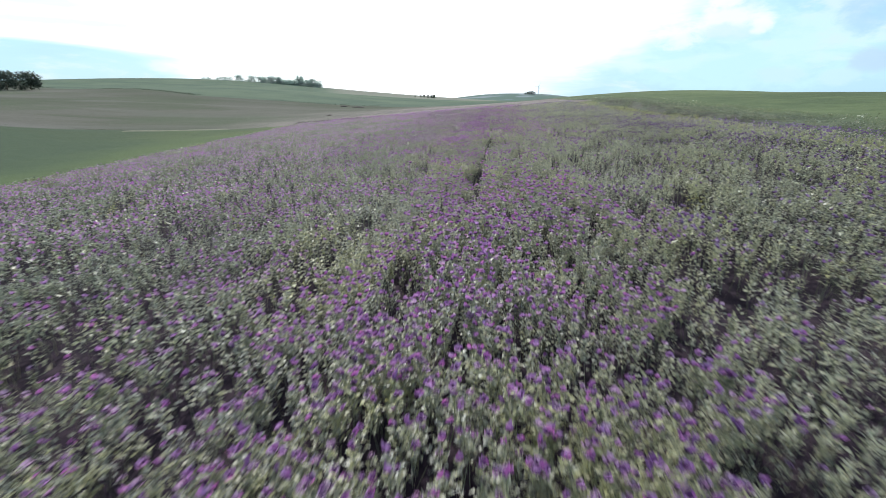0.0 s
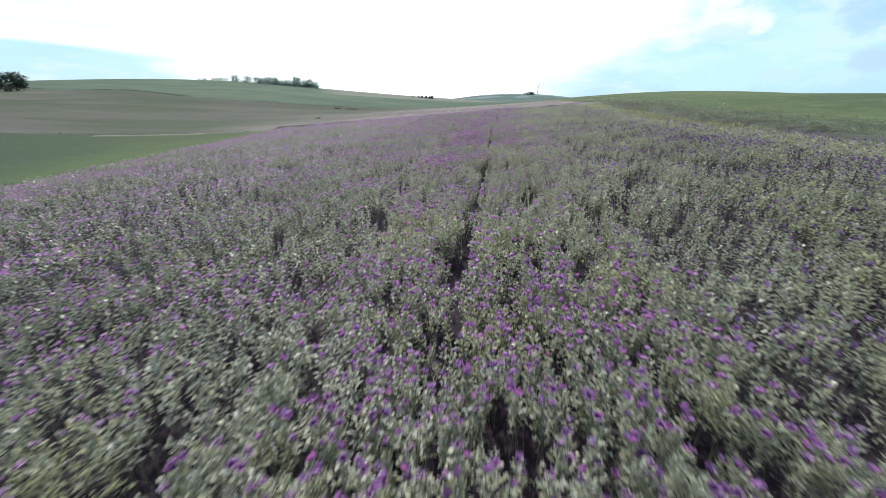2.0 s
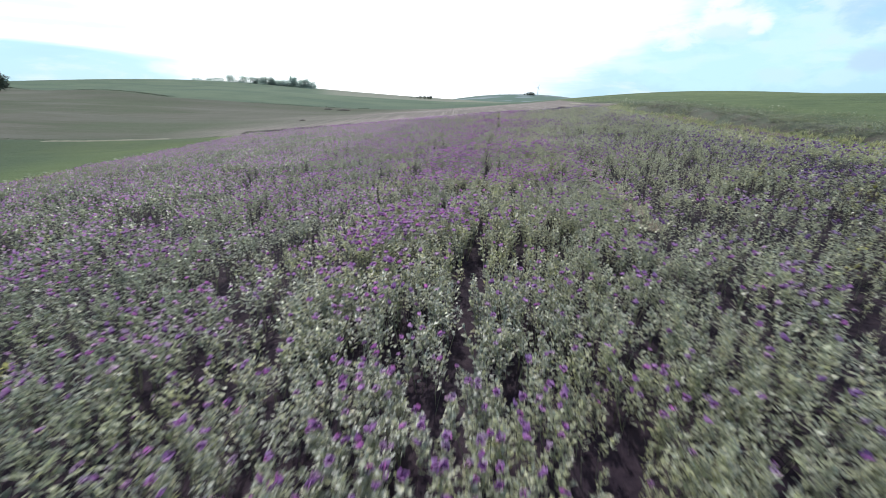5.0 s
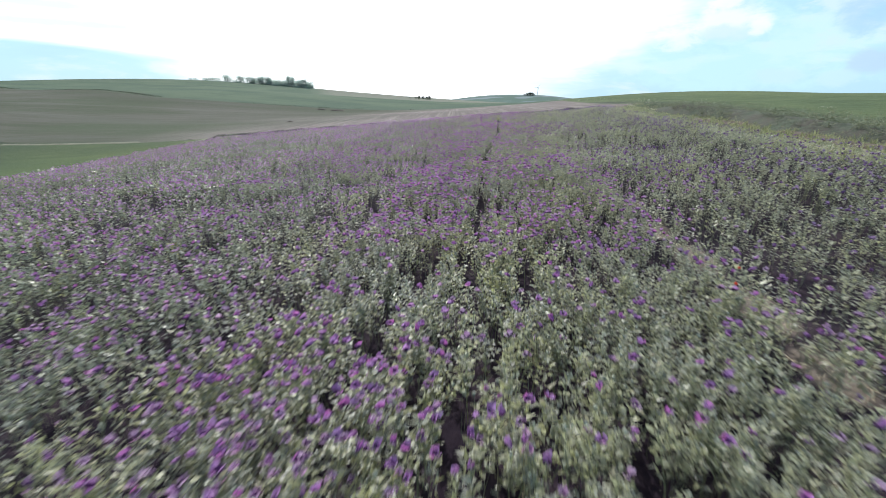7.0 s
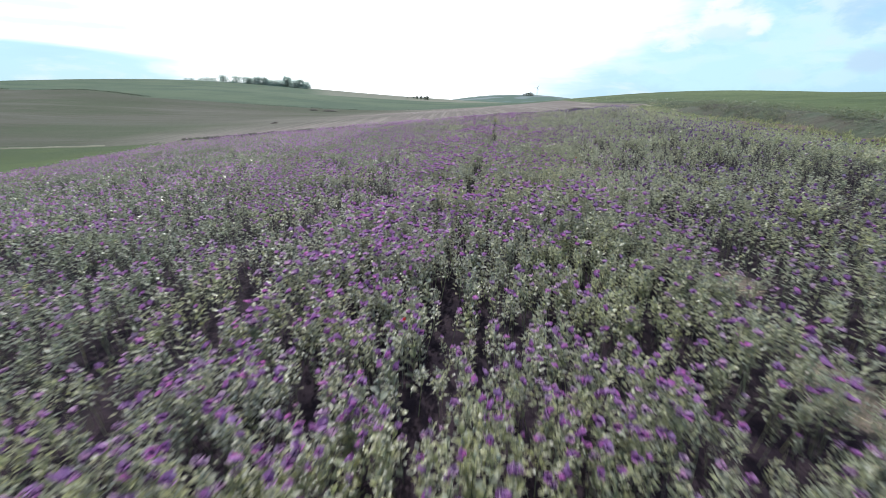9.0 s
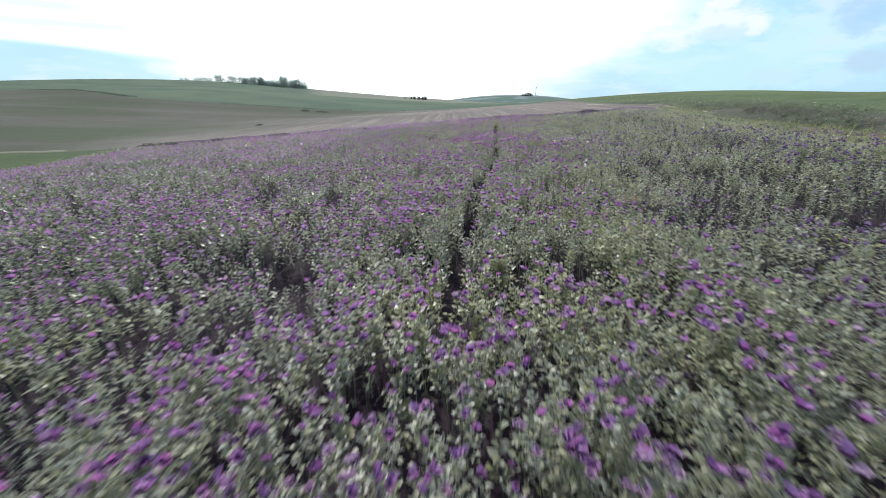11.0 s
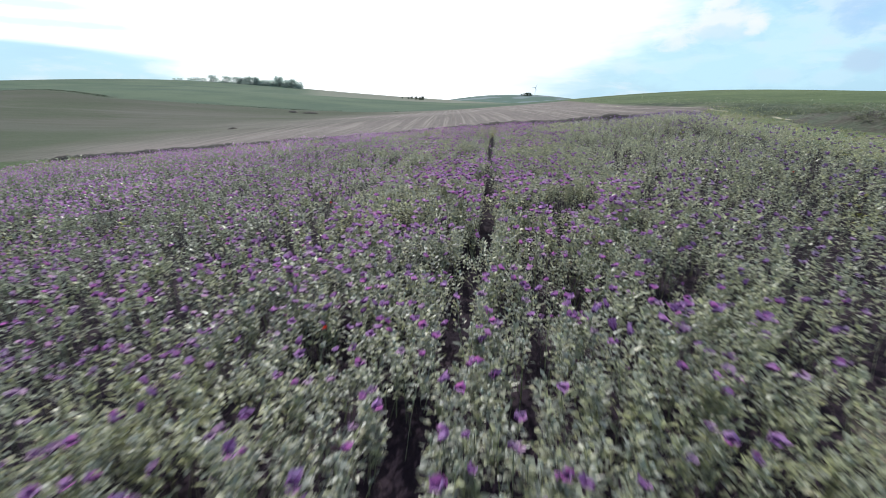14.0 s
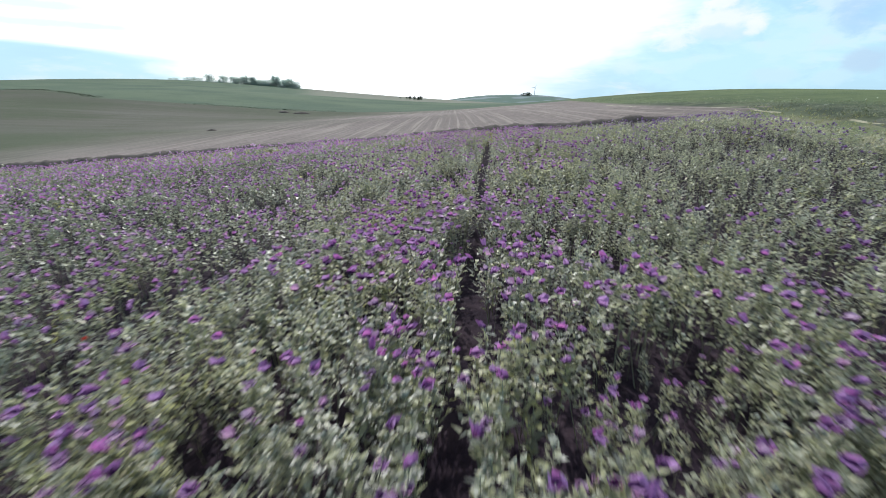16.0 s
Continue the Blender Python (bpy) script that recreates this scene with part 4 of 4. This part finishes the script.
# ---------------------------------------------------------------- trees
def tree(name, height, width, bottom, seed, label, group, leaf=None, dense=1.0):
    g = np.random.default_rng(seed)
    base = tagged(new(name), label, "tree", group)
    h = height
    line = [np.array([0, 0, -0.3]), np.array([g.normal(0, 0.02) * h, g.normal(0, 0.02) * h, 0.4 * h]), np.array([g.normal(0, 0.04) * h, g.normal(0, 0.04) * h, 0.8 * h])]
    wood = [(stem_piece(line, 0.028 * h, 7), 0)]
    tips = []
    for k in range(9):
        s = along(line, 0.35 + 0.6 * k / 9)
        a = k * 2.4 + g.uniform(-0.4, 0.4)
        ln = width * 0.42 * g.uniform(0.7, 1.1) * (1.1 - 0.5 * k / 9)
        e = s + np.array([math.cos(a) * ln, math.sin(a) * ln, ln * g.uniform(0.35, 0.9)])
        wood.append((stem_piece([s, (s + e) / 2 + (0, 0, 0.04 * h), e], 0.010 * h, 4), 0))
        tips.append(e)
    tips.append(line[-1])
    v, f, m = joined(wood)
    part("trunk", (v, f), BARK, base)
    # rounded lobes of foliage, from a skirt near the ground to the top
    lobes = [(tips[k] * (0.85, 0.85, 1), width * g.uniform(0.17, 0.24)) for k in range(len(tips))]
    for k in range(9):
        a = k * 2.4 + g.uniform(-0.3, 0.3)
        lobes.append((np.array([math.cos(a) * width * 0.28, math.sin(a) * width * 0.28, h * (bottom + g.uniform(0.10, 0.5))]), width * g.uniform(0.16, 0.24)))
    leaves = []
    for c, r in lobes:
        c = np.array([c[0], c[1], min(max(c[2], bottom * h + r * 0.7), h - r * 0.75)])
        for q in range(int(62 * dense)):
            d = g.normal(0, 1, 3)
            d *= r * g.random() ** 0.25 / np.linalg.norm(d)
            size = h * g.uniform(0.036, 0.064)
            p = leaf_piece(size * 2, size * 1.4, g.uniform(-1.2, 1.2), 0.3, 0)
            leaves.append((turned(p, g.uniform(0, 6.28), c + d * (1, 1, 0.85)), 0))
    v, f, m = joined(leaves)
    part("crown", (v, f), leaf or HAZY_TREE_LEAF, base)
    return base


def plant_tree(thing, x, y, turn, size, first):
    m = pose(x * UNIT, y * UNIT, lie(x, y) * UNIT - 1.7 * size, 0, 0, turn)
    ob = thing if first else copy_thing(thing, m)
    ob.matrix_basis = m @ Matrix.Scale(size * UNIT, 4)
    return ob


HILL = "trees on the hilltop"
broad = [tree("hill_tree", 7.0, 9.5, 0.0, 200 + k, "broad leafy tree on the far hilltop", HILL, None, 1.15) for k in range(3)]
slim = tree("hill_tree", 10.0, 8.5, 0.0, 210, "tall leafy tree on the far hilltop", HILL)
bush = tree("hill_bush", 4.5, 9.0, 0.0, 220, "low leafy bush on the far hilltop", "bushes on the hilltop")
started = set()


def grow(thing, az, dist, size):
    """Plant by bearing and distance from the start of the walk."""
    a = radians(az)
    plant_tree(thing, dist * math.sin(a), dist * math.cos(a), rng.uniform(0, 360), size, thing.name not in started)
    started.add(thing.name)


def crest(az):
    """Distance of the wooded crest at a bearing."""
    return 450 + (-22.3 - az) * 5.4


# the row along the crest: bearing and size
for k, (az, size) in enumerate([(-30.75, 1.05), (-29.45, 1.0), (-28.5, 0.98), (-28.0, 0.9), (-26.9, 1.05), (-26.0, 0.8), (-25.4, 0.85), (-24.8, 0.9), (-23.4, 1.05), (-22.2, 0.95)]):
    grow(broad[k % 3], az, crest(az), size)
for az, size in [(-27.4, 0.78), (-26.5, 0.75), (-24.2, 1.02), (-22.85, 0.85)]:
    grow(slim, az, crest(az), size)
for az, size in [(-34.3, 0.5), (-33.8, 0.6), (-32.9, 0.75), (-32.4, 1.0), (-31.8, 0.9), (-30.0, 0.6), (-28.2, 0.9), (-27.0, 0.8), (-26.2, 1.0), (-25.6, 1.05), (-24.9, 1.0), (-24.3, 1.0), (-23.6, 1.0), (-22.9, 1.1), (-22.2, 1.0)]:
    grow(bush, az, crest(az), size)
rim = tree("slope_tree", 10.0, 11.0, 0.0, 226, "dark round tree on the shoulder of the hill", "trees on the shoulder of the hill", RIM_LEAF, 1.45)
for az, dist, size in [(-48.8, 270, 0.86), (-50.4, 272, 0.9), (-52.3, 272, 0.85)]:
    grow(rim, az, dist, size)
dark = tree("saddle_tree", 5.0, 4.0, 0.0, 230, "small dark tree where the hill runs out", "trees at the saddle", HEDGE)
for az, dist, size in [(-8.3, 330, 0.6), (-8.6, 332, 0.5), (-9.0, 334, 0.52), (-9.5, 336, 0.5), (-9.9, 340, 0.36), (-10.6, 345, 0.28)]:
    grow(dark, az, dist, size)
grove = tree("far_tree", 17.0, 22.0, 0.0, 240, "rounded far grove tree on the blue ridge", "trees on the far ridge", HEDGE)
for az, dist, size in [(3.25, 2520, 0.8), (3.5, 2520, 1.0), (3.75, 2520, 1.05), (4.0, 2520, 0.8), (2.95, 2520, 0.6)]:
    grow(grove, az, dist, size)


# ---------------------------------------------------------------- wind turbine on the far ridge
def turbine(x, y):
    base = tagged(new("wind_turbine"), "pale steel wind turbine standing on the far ridge", "turbine")
    part("tower", stem_piece([np.array([0, 0, -2.0]), np.array([0, 0, 18.0]), np.array([0, 0, 38.0])], 1.6, 10), STEEL, base)
    v, f = pod_piece(1.6, 5.0, 8, False)
    part("nacelle", (np.stack([v[:, 0], -v[:, 2] + 2.0, v[:, 1] + 38.5], -1), f), STEEL, base)
    hub = part("hub", turned(pod_piece(1.4, 2.4, 8, True), 0, (0, -3.6, 37.4)), STEEL, base)
    for k in range(3):
        a = 0.55 + k * 2 * math.pi / 3
        v = np.array([(-0.7, 0, 0), (0.7, 0, 0), (1.3, 0.15, 4), (-0.6, -0.15, 4), (0.35, 0.05, 19), (-0.35, -0.05, 19), (0, 0.5, 2), (0, 0.1, 19.4)])
        f = np.array([(0, 1, 2), (0, 2, 3), (3, 2, 4), (3, 4, 5), (0, 6, 1), (1, 6, 2), (3, 6, 0), (6, 7, 4), (2, 6, 4), (3, 5, 7), (3, 7, 6), (4, 7, 5)])
        X = v[:, 0] * math.cos(a) + v[:, 2] * math.sin(a)
        Z = -v[:, 0] * math.sin(a) + v[:, 2] * math.cos(a)
        part("blade", (np.stack([X, v[:, 1] - 3.8, Z + 38.5], -1), f), STEEL, hub)
    base.matrix_basis = pose(x * UNIT, y * UNIT, float(soil_z(x, y)) * UNIT) @ Matrix.Scale(UNIT, 4)
    return base


turbine(2620 * math.sin(radians(4.5)), 2620 * math.cos(radians(4.5)))
